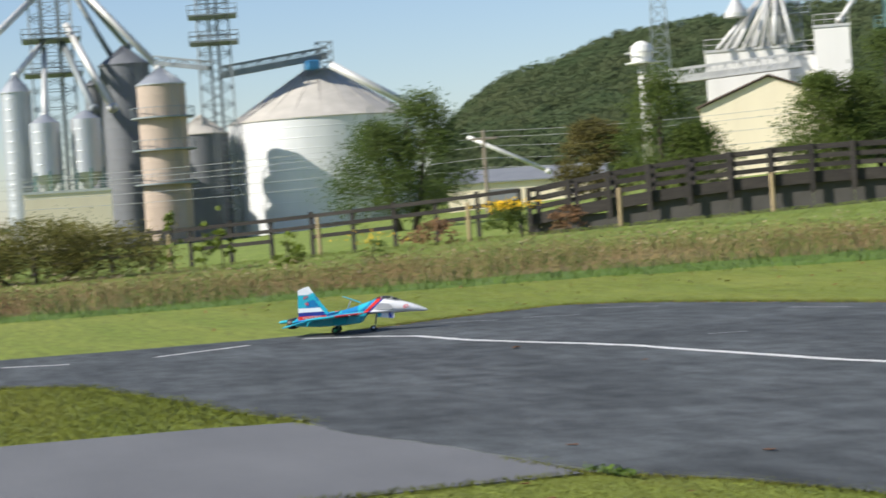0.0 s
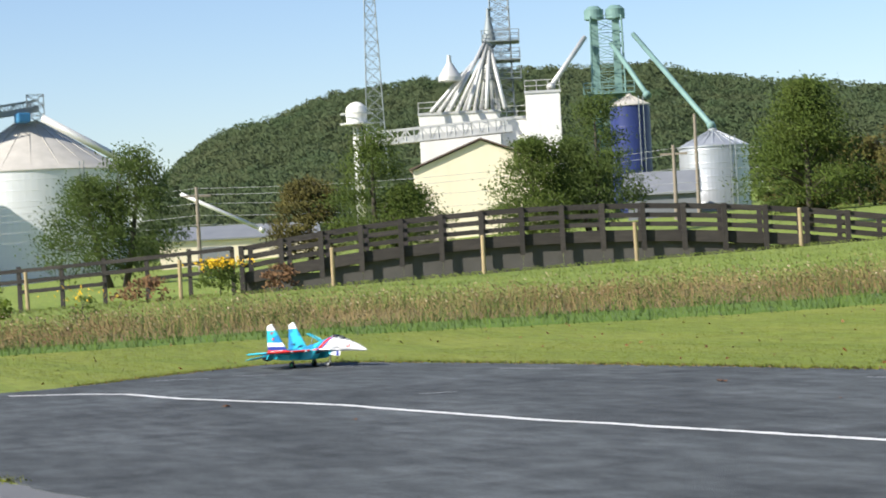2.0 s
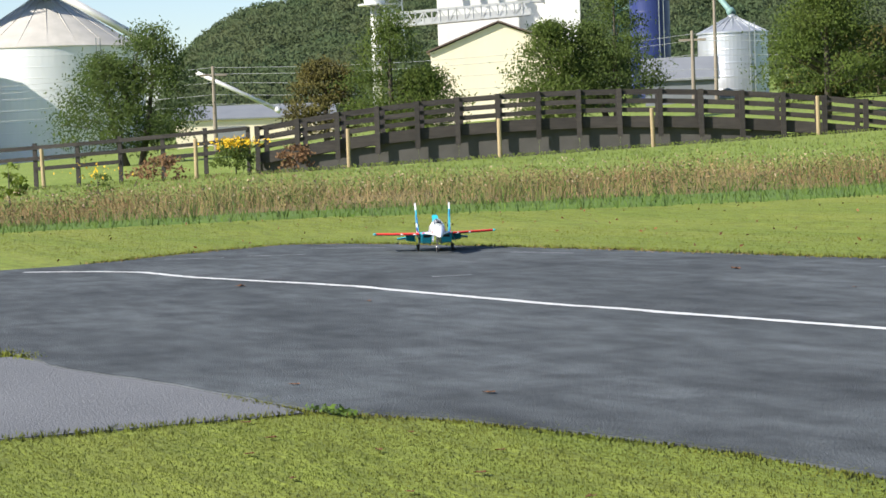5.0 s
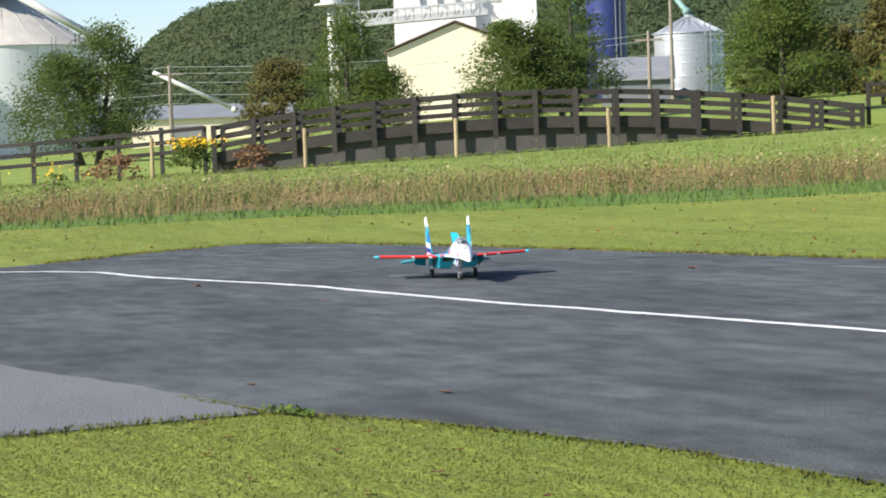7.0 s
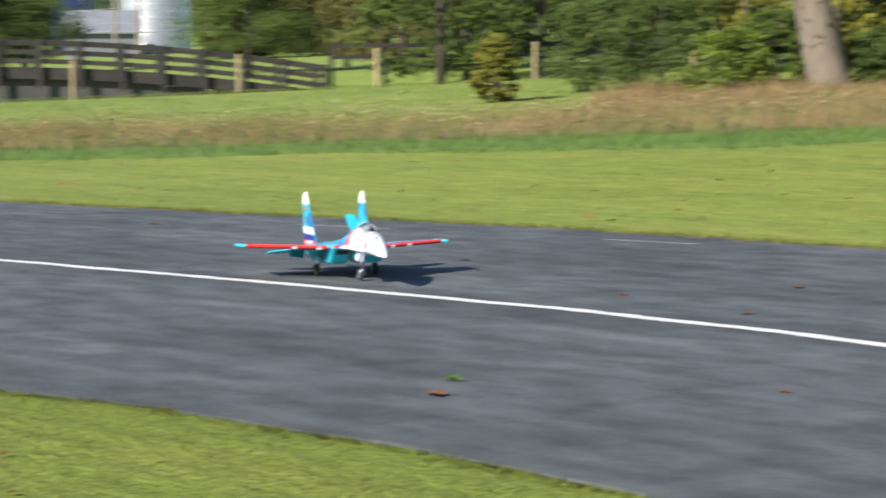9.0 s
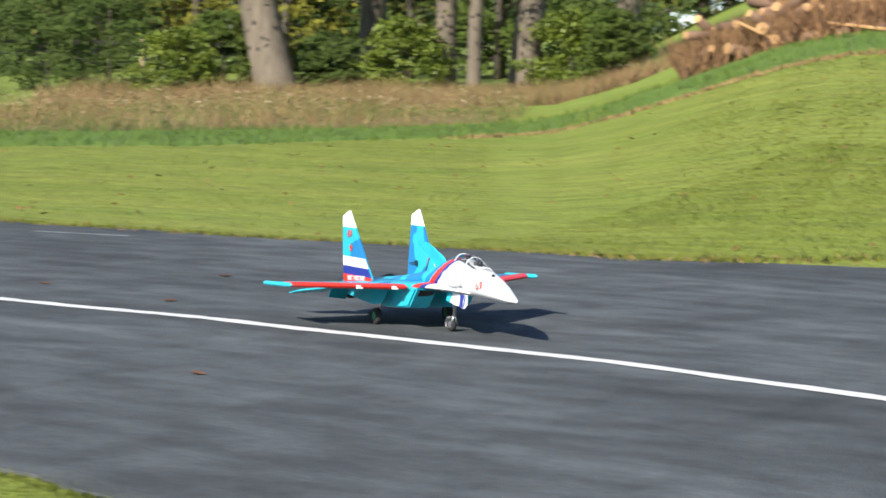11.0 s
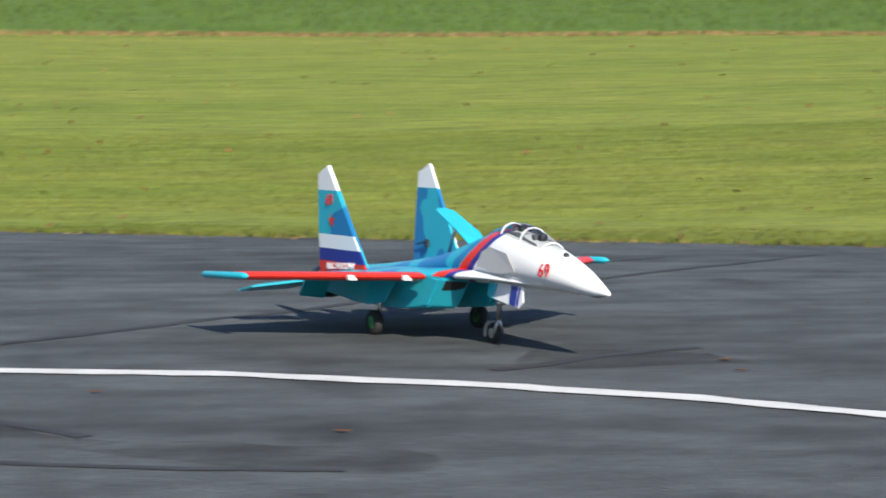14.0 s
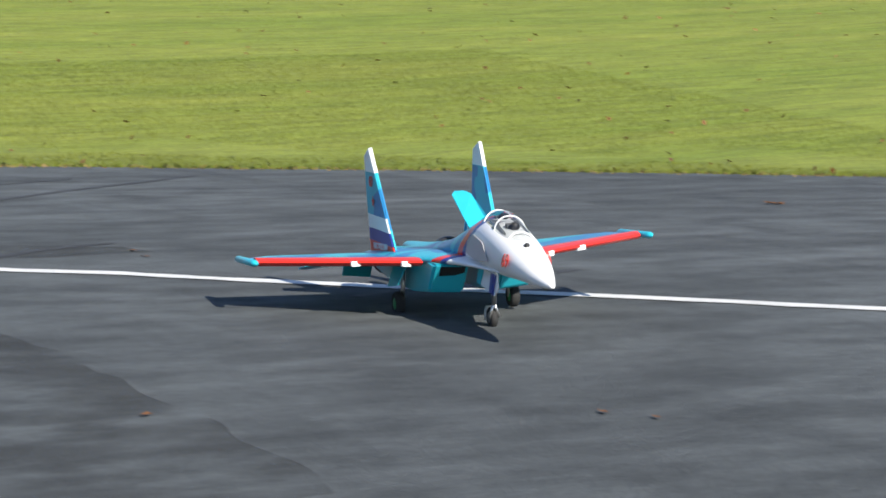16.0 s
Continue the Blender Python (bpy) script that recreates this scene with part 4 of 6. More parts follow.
def plank_fence(s_from, s_to, d0, top_at, label, step=1.75):
    f = thing("plank_fence", label, "fence")
    o = AWAY * d0
    n = int((s_to - s_from) / step)
    for i in range(n + 1):
        s = s_from + i * step
        base = o + ALONG * s
        zt, z0 = top_at(s), terrain(base.x, base.y)
        up = 0.12 if i % 2 else 0.0
        board("post", base - ALONG * 0.08 + Vector((0, 0, (zt + up + z0 - 0.2) / 2)), base + ALONG * 0.08 + Vector((0, 0, (zt + up + z0 - 0.2) / 2)), zt + up - z0 + 0.2, 0.14, M_BLACKWOOD, f)
        if i < n:
            q = o + ALONG * (s + step)
            for k, hgt in enumerate((0.06, 0.50, 0.92)):
                if k < 2 or i % 3:
                    board("rail_board", base - AWAY * 0.09 + Vector((0, 0, zt - hgt)), q - AWAY * 0.09 + Vector((0, 0, top_at(s + step) - hgt)), 0.16, 0.045, M_BLACKWOOD, f)
    return f


def left_top(s):
    f = min(1, max(0, (s + 34) / 21.4))
    return 1.55 + 0.85 * f ** 1.6


def right_top(s):
    return 3.15 + 0.012 * (s - 13.5)


plank_fence(-34.0, -12.7, 86.0, left_top, "low black plank fence leading up to the bridge")
plank_fence(13.6, 34.0, 86.0, right_top, "black plank fence beyond the bridge", 2.2)


# ---- farm buildings, bins and towers ----
def ribs(r, z0, z1, step=1.15, depth=0.014):
    """A lathe profile with rolled rings, as on sheet-steel bins."""
    out, z = [], z0
    while z < z1 - step:
        out += [(r, z), (r, z + step * 0.86), (r + depth, z + step * 0.93)]
        z += step
    return out + [(r, z), (r, z1)]


def silo(name, label, az, d, half_deg, el_eave, el_peak, wall, roof, platforms=(), base_z=None, segs=56, cap=0.08, category="silo"):
    x, y = polar(az, d)
    r = d * math.tan(radians(half_deg))
    z0 = (terrain(x, y) - 0.5) if base_z is None else base_z
    ze, zp = lift(d, el_eave), lift(d, el_peak)
    t = thing(name, label, category, (x, y, 0), az * -1)
    part("wall", lathe(ribs(r, z0, ze), segs), wall, t, smooth=False)
    rc = r * cap + 0.15
    part("roof", lathe([(r + 0.12, ze - 0.05), (r + 0.12, ze + 0.06), (rc, zp - 0.1), (rc, zp + 0.12), (0.05, zp + 0.25)], segs), roof, t)
    bars("roof_rib", [((math.cos(a) * r, math.sin(a) * r, ze + 0.1), (math.cos(a) * rc, math.sin(a) * rc, zp)) for a in [2 * math.pi * k / 20 for k in range(20)]], 0.035, roof, t)
    ladder = []
    a = radians(-60)
    for k in (-0.25, 0.25):
        ladder.append(((math.cos(a) * (r + 0.25) - math.sin(a) * k, math.sin(a) * (r + 0.25) + math.cos(a) * k, z0), (math.cos(a) * (r + 0.25) - math.sin(a) * k, math.sin(a) * (r + 0.25) + math.cos(a) * k, ze + 0.8)))
    bars("ladder", ladder, 0.05, M_LATTICE, t)
    for el in platforms:
        z = lift(d, el)
        part("platform", lathe([(r + 0.02, z - 0.12), (r + 0.8, z - 0.12), (r + 0.8, z + 0.05), (r + 0.02, z + 0.05)], segs, False), M_LATTICE, t)
        rail = []
        for k in range(24):
            a, b2 = 2 * math.pi * k / 24, 2 * math.pi * (k + 1) / 24
            rr = r + 0.78
            rail += [((math.cos(a) * rr, math.sin(a) * rr, z + 1.0), (math.cos(b2) * rr, math.sin(b2) * rr, z + 1.0)), ((math.cos(a) * rr, math.sin(a) * rr, z), (math.cos(a) * rr, math.sin(a) * rr, z + 1.0))]
        bars("handrail", rail, 0.03, M_LATTICE, t)
    return t


silo("grain_bin", "huge white sheet-steel grain bin with conical grey roof", -75.75, 240, 2.48, 2.68, 4.02, M_WHITEBIN, M_ROOFSTEEL, cap=0.14, category="grain bin", segs=96)
silo("grain_silo", "tall galvanised steel silo with rolled rings", -83.72, 236, 0.40, 3.88, 4.33, M_STEEL, M_STEEL)
# dark silo and small bin enlarged and moved to shade the grain bin
silo("dark_silo", "tall grain silo, dull grey with shade in its colour", -80.85, 243, 0.66, 4.45, 4.92, M_DARKSILO, M_DARKSILO, category="silo")
silo("slim_silo", "slim dull grey grain silo", -81.65, 250, 0.28, 3.95, 4.15, M_DARKSILO, M_DARKSILO)
silo("buff_silo", "buff-coloured silo ringed by steel platforms", -79.93, 226, 0.64, 3.88, 4.32, M_TANSILO, M_STEEL, (3.02, 2.17, 1.27))
silo("small_bin", "small grain bin behind the towers, greyed by painted shade", -78.95, 236, 0.72, 2.50, 2.98, M_DARKSILO, M_ROOFSTEEL, category="grain bin")
silo("blue_silo", "navy blue enamelled silo with grey dome", -59.80, 212, 0.53, 3.72, 3.98, M_BLUESILO, M_ROOFSTEEL)
silo("round_bin", "galvanised corrugated grain bin with conical roof", -57.64, 190, 0.92, 2.50, 2.94, M_STEEL, M_STEEL, category="grain bin")


def hopper_bin(az, d, half, el_top, el_low):
    x, y = polar(az, d)
    r = d * math.tan(radians(half))
    zt, zl = lift(d, el_top), lift(d, el_low)
    z0 = terrain(x, y) - 0.2
    t = thing("hopper_bin", "galvanised hopper bin on green legs", "bin", (x, y, 0), group="hopper bins")
    part("shell", lathe([(0.3, zl - 1.9), (r, zl)] + ribs(r, zl + 0.02, zt) + [(r * 0.2, zt + 0.9)], 40), M_STEEL, t)
    for k in range(6):
        a = 2 * math.pi * k / 6
        bars("leg", [((math.cos(a) * r, math.sin(a) * r, z0), (math.cos(a) * r, math.sin(a) * r, zl + 0.4))], 0.12, M_GREENSTEEL, t)
    return t


hopper_bin(-83.02, 230, 0.40, 3.05, 1.68)
hopper_bin(-81.96, 230, 0.40, 3.10, 1.70)


def lattice_tower(name, label, az, d, w0, w1, z1, material, levels=14, z0=None, platforms=(), category="tower"):
    x, y = polar(az, d)
    z0 = terrain(x, y) - 0.3 if z0 is None else z0
    t = thing(name, label, category, (x, y, 0), -az)
    segs = []
    corner = [(-1, -1), (1, -1), (1, 1), (-1, 1)]
    for k in range(levels):
        fa, fb = k / levels, (k + 1) / levels
        wa, wb = (w0 + (w1 - w0) * fa) / 2, (w0 + (w1 - w0) * fb) / 2
        za, zb = z0 + (z1 - z0) * fa, z0 + (z1 - z0) * fb
        for i in range(4):
            (ax, ay), (bx, by) = corner[i], corner[(i + 1) % 4]
            segs.append(((ax * wa, ay * wa, za), (ax * wb, ay * wb, zb), 0.09))
            segs.append(((ax * wb, ay * wb, zb), (bx * wb, by * wb, zb), 0.05))
            segs.append(((ax * wa, ay * wa, za), (bx * wb, by * wb, zb), 0.045))
            segs.append(((bx * wa, by * wa, za), (ax * wb, ay * wb, zb), 0.045))
    bars("lattice_frame", [(a, b, r * 0.75) for a, b, r in segs], 0.06, material, t)
    for pz in platforms:
        f = (pz - z0) / (z1 - z0)
        w = (w0 + (w1 - w0) * f) / 2 + 0.9
        bm = bmesh.new()
        box(bm, -w, w, -w, w, pz - 0.08, pz + 0.05)
        part("platform", bm, material, t)
        rail = []
        for i in range(4):
            (ax, ay), (bx, by) = corner[i], corner[(i + 1) % 4]
            for h in (0.55, 1.1):
                rail.append(((ax * w, ay * w, pz + h), (bx * w, by * w, pz + h)))
            for j in range(4):
                px, py = ax + (bx - ax) * j / 4, ay + (by - ay) * j / 4
                rail.append(((px * w, py * w, pz), (px * w, py * w, pz + 1.1)))
        bars("handrail", rail, 0.04, material, t)
    return t


tb = lattice_tower("elevator_tower", "steel lattice grain elevator tower with bucket legs", -78.45, 236, 3.7, 3.4, lift(236, 6.9), M_LATTICE, 16, None, [lift(236, e) for e in (4.9, 5.6, 6.2)])
bars("bucket_leg", [((-0.45, 0, 0.5), (-0.45, 0, lift(236, 6.8))), ((0.45, 0, 0.5), (0.45, 0, lift(236, 6.8)))], 0.17, M_LATTICE, tb)
ta = lattice_tower("elevator_tower", "steel lattice grain elevator tower with bucket legs", -82.70, 244, 4.8, 4.6, lift(244, 7.2), M_LATTICE, 16, None, [lift(244, e) for e in (4.3, 5.2)])
bars("bucket_leg", [((-1.0, 0, 0.5), (-1.0, 0, lift(244, 7.2))), ((0.9, 0, 0.5), (0.9, 0, lift(244, 7.2)))], 0.24, M_LATTICE, ta)
lattice_tower("radio_mast", "slender steel lattice radio mast on the slope", -66.60, 330, 3.2, 1.0, lift(330, 8.6), M_LATTICE, 18, lift(330, 2.2), category="mast")
t2 = lattice_tower("green_elevator_tower", "pale green lattice elevator tower with platform", -60.32, 222, 3.6, 3.2, lift(222, 6.1), M_GREENSTEEL, 10, lift(222, 2.4), [lift(222, 4.05)])
bars("bucket_leg", [((-1.2, 0, lift(222, 2.4)), (-1.2, 0, lift(222, 6.3))), ((1.0, 0, lift(222, 2.4)), (1.0, 0, lift(222, 6.2)))], 0.42, M_GREENSTEEL, t2)
for k in (-1.2, 1.0):
    part("head_drum", lathe([(0.2, lift(222, 6.0)), (1.0, lift(222, 6.05)), (1.0, lift(222, 6.3)), (0.5, lift(222, 6.4))], 20), M_GREENSTEEL, t2).location.x = k


def pipe(name, label, ends, r, material, category="pipe"):
    """A long straight grain spout between two sighted ends (azimuth, distance, elevation)."""
    pts = [Vector((*polar(a, d), lift(d, e))) for a, d, e in ends]
    mid = (pts[0] + pts[1]) / 2
    t = thing(name, label, category, mid)
    bars("tube", [(pts[0] - mid, pts[1] - mid)], r, material, t, sides=10)
    bars("collar", [(pts[1] - mid - (pts[1] - pts[0]).normalized() * 0.5, pts[1] - mid)], r * 1.5, material, t, sides=10)
    return t


for i, e in enumerate([((-82.2, 243, 6.9), (-79.9, 238, 4.3)), ((-82.0, 243, 6.6), (-80.7, 252, 4.9)), ((-83.0, 243, 6.4), (-84.6, 236, 5.0)), ((-82.9, 242, 5.0), (-83.0, 231, 3.2)), ((-82.4, 242, 5.1), (-81.7, 231, 3.3)), ((-82.9, 242, 5.2), (-83.7, 236, 4.3)), ((-82.3, 242, 5.6), (-81.2, 236, 3.3)), ((-82.1, 243, 6.5), (-80.9, 245, 4.2))]):
    pipe("grain_spout", "sloping steel grain spout from the elevator tower", e, 0.24 if i % 2 else 0.30, M_GALVPIPE if i % 3 != 1 else M_LATTICE)
pipe("roof_conveyor", "pale stair conveyor down the grain bin roof", ((-75.4, 229, 4.15), (-73.1, 229.5, 2.80)), 0.32, M_GALVPIPE)
pipe("guy_spout", "pale sloping pipe above the low shed", ((-71.9, 190, 2.0), (-69.7, 190, 0.9)), 0.14, M_GALVPIPE)
pipe("green_spout", "long pale green spout to the round bin", ((-59.6, 220, 5.6), (-57.65, 190, 3.05)), 0.20, M_GREENSTEEL)
pipe("green_spout", "pale green spout to the blue silo", ((-60.2, 221, 5.4), (-59.3, 212, 3.95)), 0.20, M_GREENSTEEL)
pipe("grain_spout", "steel spout down to the white elevator house", ((-60.9, 221, 5.6), (-61.9, 216, 4.3)), 0.20, M_GALVPIPE)


def truss(name, label, a, b, h, material, bays=14, category="conveyor"):
    """A boxed lattice conveyor bridge between two sighted ends."""
    p, q = [Vector((*polar(z[0], z[1]), lift(z[1], z[2]))) for z in (a, b)]
    mid = (p + q) / 2
    t = thing(name, label, category, mid)
    p, q = p - mid, q - mid
    d = (q - p)
    side = d.cross(Vector((0, 0, 1))).normalized() * 0.8
    up = Vector((0, 0, h))
    segs = []
    for s in (side, -side):
        segs += [(p + s, q + s, 0.09), (p + s + up, q + s + up, 0.09)]
        for i in range(bays):
            u, v = p + d * (i / bays) + s, p + d * ((i + 1) / bays) + s
            segs += [(u, u + up, 0.05), (u + (up if i % 2 else up * 0), v + (up * 0 if i % 2 else up), 0.05)]
    bars("truss_frame", segs, 0.06, material, t)
    bm = bmesh.new()
    vs = [bm.verts.new(x) for x in (p + side, p - side, q - side, q + side)]
    ws = [bm.verts.new(v.co + Vector((0, 0, h * 0.45))) for v in vs]
    bm.faces.new(vs)
    bm.faces.new(ws)
    for k in range(4):
        bm.faces.new((vs[k], vs[(k + 1) % 4], ws[(k + 1) % 4], ws[k]))
    part("trough", bm, material, t)
    return t


c1 = truss("conveyor_bridge", "inclined lattice conveyor over the grain bin", (-78.3, 236, 3.98), (-75.5, 238, 4.33), 1.15, M_LATTICE)
truss("conveyor_bridge", "short lattice conveyor between tower and silo", (-80.0, 238, 4.42), (-78.6, 236, 4.2), 0.9, M_LATTICE, 6)
truss("catwalk", "pale lattice catwalk to the white elevator house", (-66.9, 205, 3.0), (-62.95, 205, 3.22), 1.25, M_GALVPIPE, 18, "catwalk")
hood = thing("discharge_hood", "blue conveyor discharge hood above the bin roof", "hood", (*polar(-75.9, 236), lift(236, 4.18)))
part("hood_shell", box(bmesh.new(), -1.0, 1.0, -0.7, 0.7, -0.6, 0.45, 0.2), M_BLUEPAINT, hood)
lattice_tower("conveyor_head_tower", "small steel head tower on the bin roof", -75.55, 237, 1.8, 1.8, lift(237, 4.75), M_LATTICE, 3, lift(237, 3.95), category="frame")


def shed(name, label, az, d, half_w, depth, z0, eave, ridge, wall, roof, gable_front=True, doors=0, category="shed"):
    """A sheet-clad shed whose gable or long side faces the airfield."""
    x, y = polar(az, d)
    t = thing(name, label, category, (x, y, 0), -az)
    bm = bmesh.new()
    if gable_front:
        prof = [(-half_w, z0), (half_w, z0), (half_w, eave), (0, ridge), (-half_w, eave)]
        a = [bm.verts.new((u, 0, v)) for u, v in prof]
        b = [bm.verts.new((u, depth, v)) for u, v in prof]
    else:
        prof = [(0, z0), (depth, z0), (depth, eave), (depth / 2, ridge), (0, eave)]
        a = [bm.verts.new((-half_w, u, v)) for u, v in prof]
        b = [bm.verts.new((half_w, u, v)) for u, v in prof]
    bm.faces.new(a)
    bm.faces.new(b[::-1])
    for i in range(5):
        j = (i + 1) % 5
        bm.faces.new((a[i], b[i], b[j], a[j]))
    part("wall", bm, wall, t)
    for sgn in (-1, 1):
        bm = bmesh.new()
        o, up = 0.35, 0.1
        if gable_front:
            pts = [(0, -o, ridge + up), (0, depth + o, ridge + up), (sgn * (half_w + o), depth + o, eave - 0.1 + up), (sgn * (half_w + o), -o, eave - 0.1 + up)]
        else:
            yy = depth / 2 + sgn * (depth / 2 + o)
            pts = [(-half_w - o, depth / 2, ridge + up), (half_w + o, depth / 2, ridge + up), (half_w + o, yy, eave - 0.1 + up), (-half_w - o, yy, eave - 0.1 + up)]
        lo = [bm.verts.new(p) for p in pts]
        hi = [bm.verts.new((p[0], p[1], p[2] + 0.14)) for p in pts]
        bm.faces.new(lo)
        bm.faces.new(hi)
        for k in range(4):
            bm.faces.new((lo[k], lo[(k + 1) % 4], hi[(k + 1) % 4], hi[k]))
        part("roof", bm, roof, t)
    for k in range(doors):
        part("door", box(bmesh.new(), -half_w * 0.5 + k * half_w * 0.6, -half_w * 0.5 + k * half_w * 0.6 + 3, -0.06, 0.05, z0, z0 + (eave - z0) * 0.8), M_GREYROOF, t)
    return t


def blockhouse(name, label, az, d, half_w, depth, z0, z1, wall, category="building"):
    x, y = polar(az, d)
    t = thing(name, label, category, (x, y, 0), -az)
    part("wall", box(bmesh.new(), -half_w, half_w, 0, depth, z0, z1, 0.05), wall, t)
    part("parapet", box(bmesh.new(), -half_w - 0.1, half_w + 0.1, -0.1, depth + 0.1, z1 - 0.02, z1 + 0.25), M_GALVPIPE, t)
    rail = []
    n = max(3, int(half_w))
    for i in range(n + 1):
        u = -half_w + 2 * half_w * i / n
        rail.append(((u, 0.1, z1 + 0.2), (u, 0.1, z1 + 1.3)))
    for h in (0.75, 1.3):
        rail.append(((-half_w, 0.1, z1 + h), (half_w, 0.1, z1 + h)))
    bars("handrail", rail, 0.035, M_GALVPIPE, t)
    return t


shed("cream_barn", "large cream sheet-clad barn with brown roof", -63.82, 190, 6.1, 24, 2.5, lift(190, 2.3), lift(190, 3.02), M_CREAM, M_BROWNTRIM, category="barn")
blockhouse("elevator_house", "tall white grain elevator building", -64.35, 216, 4.1, 9, 3.0, lift(216, 3.76), M_WHITEWALL)
blockhouse("elevator_house", "white stair tower of the grain elevator", -62.1, 216, 1.75, 8, 3.0, lift(216, 4.2), M_WHITEWALL)
blockhouse("link_building", "low white link between elevator buildings", -62.95, 217, 1.6, 7, 3.0, lift(217, 3.55), M_WHITEWALL)
shed("long_shed", "long low cream shed with grey roof", -70.4, 205, 7.5, 9, 1.0, lift(205, 0.72), lift(205, 1.05), M_CREAM, M_GREYROOF, False, 1)
shed("grey_roofed_shed", "cream shed with grey sheet roof", -59.05, 178, 2.9, 8, 2.5, lift(178, 1.32), lift(178, 1.9), M_DARKSILO, M_GREYROOF, False)
blockhouse("cream_office", "small cream flat-roofed building before the silos", -82.55, 215, 4.3, 7, -0.5, lift(215, 1.2), M_CREAM)

# spouts fanning out from the distributor above the elevator house
dist = Vector((*polar(-63.45, 220), lift(220, 6.2)))
fan = thing("spout_fan", "fan of steel grain spouts below a distributor tower", "spouts", dist)
for i in range(13):
    az = -65.1 + i * 0.165
    end = Vector((*polar(az, 215 + (i % 3) * 4), lift(216, 3.82)))
    top = dist + Vector((0, 0, -2.5 + 0.35 * (i % 4)))
    bars("spout", [(top - dist, end - dist)], 0.16, M_GALVPIPE, fan, sides=8)
part("distributor", lathe([(0.15, 1.2), (0.25, 0.2), (0.75, -2.2), (0.7, -2.6), (0.3, -3.0)], 24), M_LATTICE, fan)
lattice_tower("distributor_tower", "lattice tower above the white elevator house", -63.15, 221, 2.2, 1.9, lift(221, 6.75), M_LATTICE, 12, lift(221, 3.5), [lift(221, e) for e in (4.6, 5.1, 5.6)])
cone = thing("cone_hopper", "pale conical hopper beside the spouts", "hopper", (*polar(-64.55, 216), lift(216, 4.9)))
part("cone", lathe([(1.2, -1.0), (1.2, -0.6), (0.25, 0.9), (0.2, 1.6)], 24), M_GALVPIPE, cone)
drum = thing("head_drum", "white domed elevator head on a column with platform", "elevator head", (*polar(-67.1, 205), lift(205, 3.92)))
part("dome", lathe([(0.98, -1.0), (1.05, 0.1), (0.9, 0.6), (0.45, 0.95), (0.05, 1.05)], 24), M_WHITEWALL, drum)
part("platform", lathe([(0.2, -1.15), (1.6, -1.15), (1.6, -1.0), (0.2, -1.0)], 20), M_GALVPIPE, drum)
bars("column", [((0, 0, -11), (0, 0, -1.1))], 0.35, M_GALVPIPE, drum, sides=10)
bars("handrail", [((1.55 * math.cos(a), 1.55 * math.sin(a), -0.1), (1.55 * math.cos(a + 0.4), 1.55 * math.sin(a + 0.4), -0.1)) for a in np.arange(0, 6.28, 0.4)], 0.05, M_GALVPIPE, drum)


# ---- power line ----
def utility_pole(az, d, el, arm=True):
    x, y = polar(az, d)
    z0, z1 = terrain(x, y) - 0.3, lift(d, el)
    t = thing("utility_pole", "weathered wooden utility pole with crossarm", "utility pole", (x, y, 0), -az, "utility poles")
    part("pole", lathe([(0.17, z0), (0.12, z1)], 10), M_POLE, t)
    if arm:
        part("crossarm", box(bmesh.new(), -1.0, 1.0, -0.08, 0.08, z1 - 0.75, z1 - 0.6), M_POLE, t)
    return t


utility_pole(-71.45, 160, 2.15)
utility_pole(-58.70, 160, 2.62)
utility_pole(-58.10, 175, 3.40, False)
utility_pole(-88.0, 160, 2.0)
for lo, mid_, hi in ((1.75, 2.12, 2.55), (1.55, 1.95, 2.38), (1.50, 1.72, 2.0), (1.25, 1.4, 1.62), (0.95, 1.15, 1.40)):
    for (a0, e0), (a1, e1) in (((-88.0, lo), (-71.45, mid_)), ((-71.45, mid_), (-58.7, hi)), ((-58.7, hi), (-44.0, hi + 0.2))):
        pts = []
        for k in range(17):
            f = k / 16
            az, el = a0 + (a1 - a0) * f, e0 + (e1 - e0) * f - 0.22 * 4 * f * (1 - f)
            pts.append(Vector((*polar(az, 160 / math.cos(radians(az + 66) * 0.9)), lift(160, el))))
        bm = bmesh.new()
        tube_chain(bm, pts, [0.018] * len(pts), 5)
        w = part("overhead_wire", bm, M_WIRE)
        tagged(w, "thin overhead power wire", "wire", "power line wires")


# ---- wooded hill ----
def ridge(az):
    """Elevation of the wooded skyline, in degrees."""
    xs = (-90, -73, -72.4, -71.6, -70.6, -69, -67.5, -65.2, -62.6, -59.2, -57.7, -53, -40, -20)
    ys = (0.6, 0.8, 2.3, 3.1, 3.7, 4.1, 4.6, 4.82, 4.95, 4.95, 4.5, 3.95, 3.4, 3.0)
    return float(np.interp(az, xs, ys))


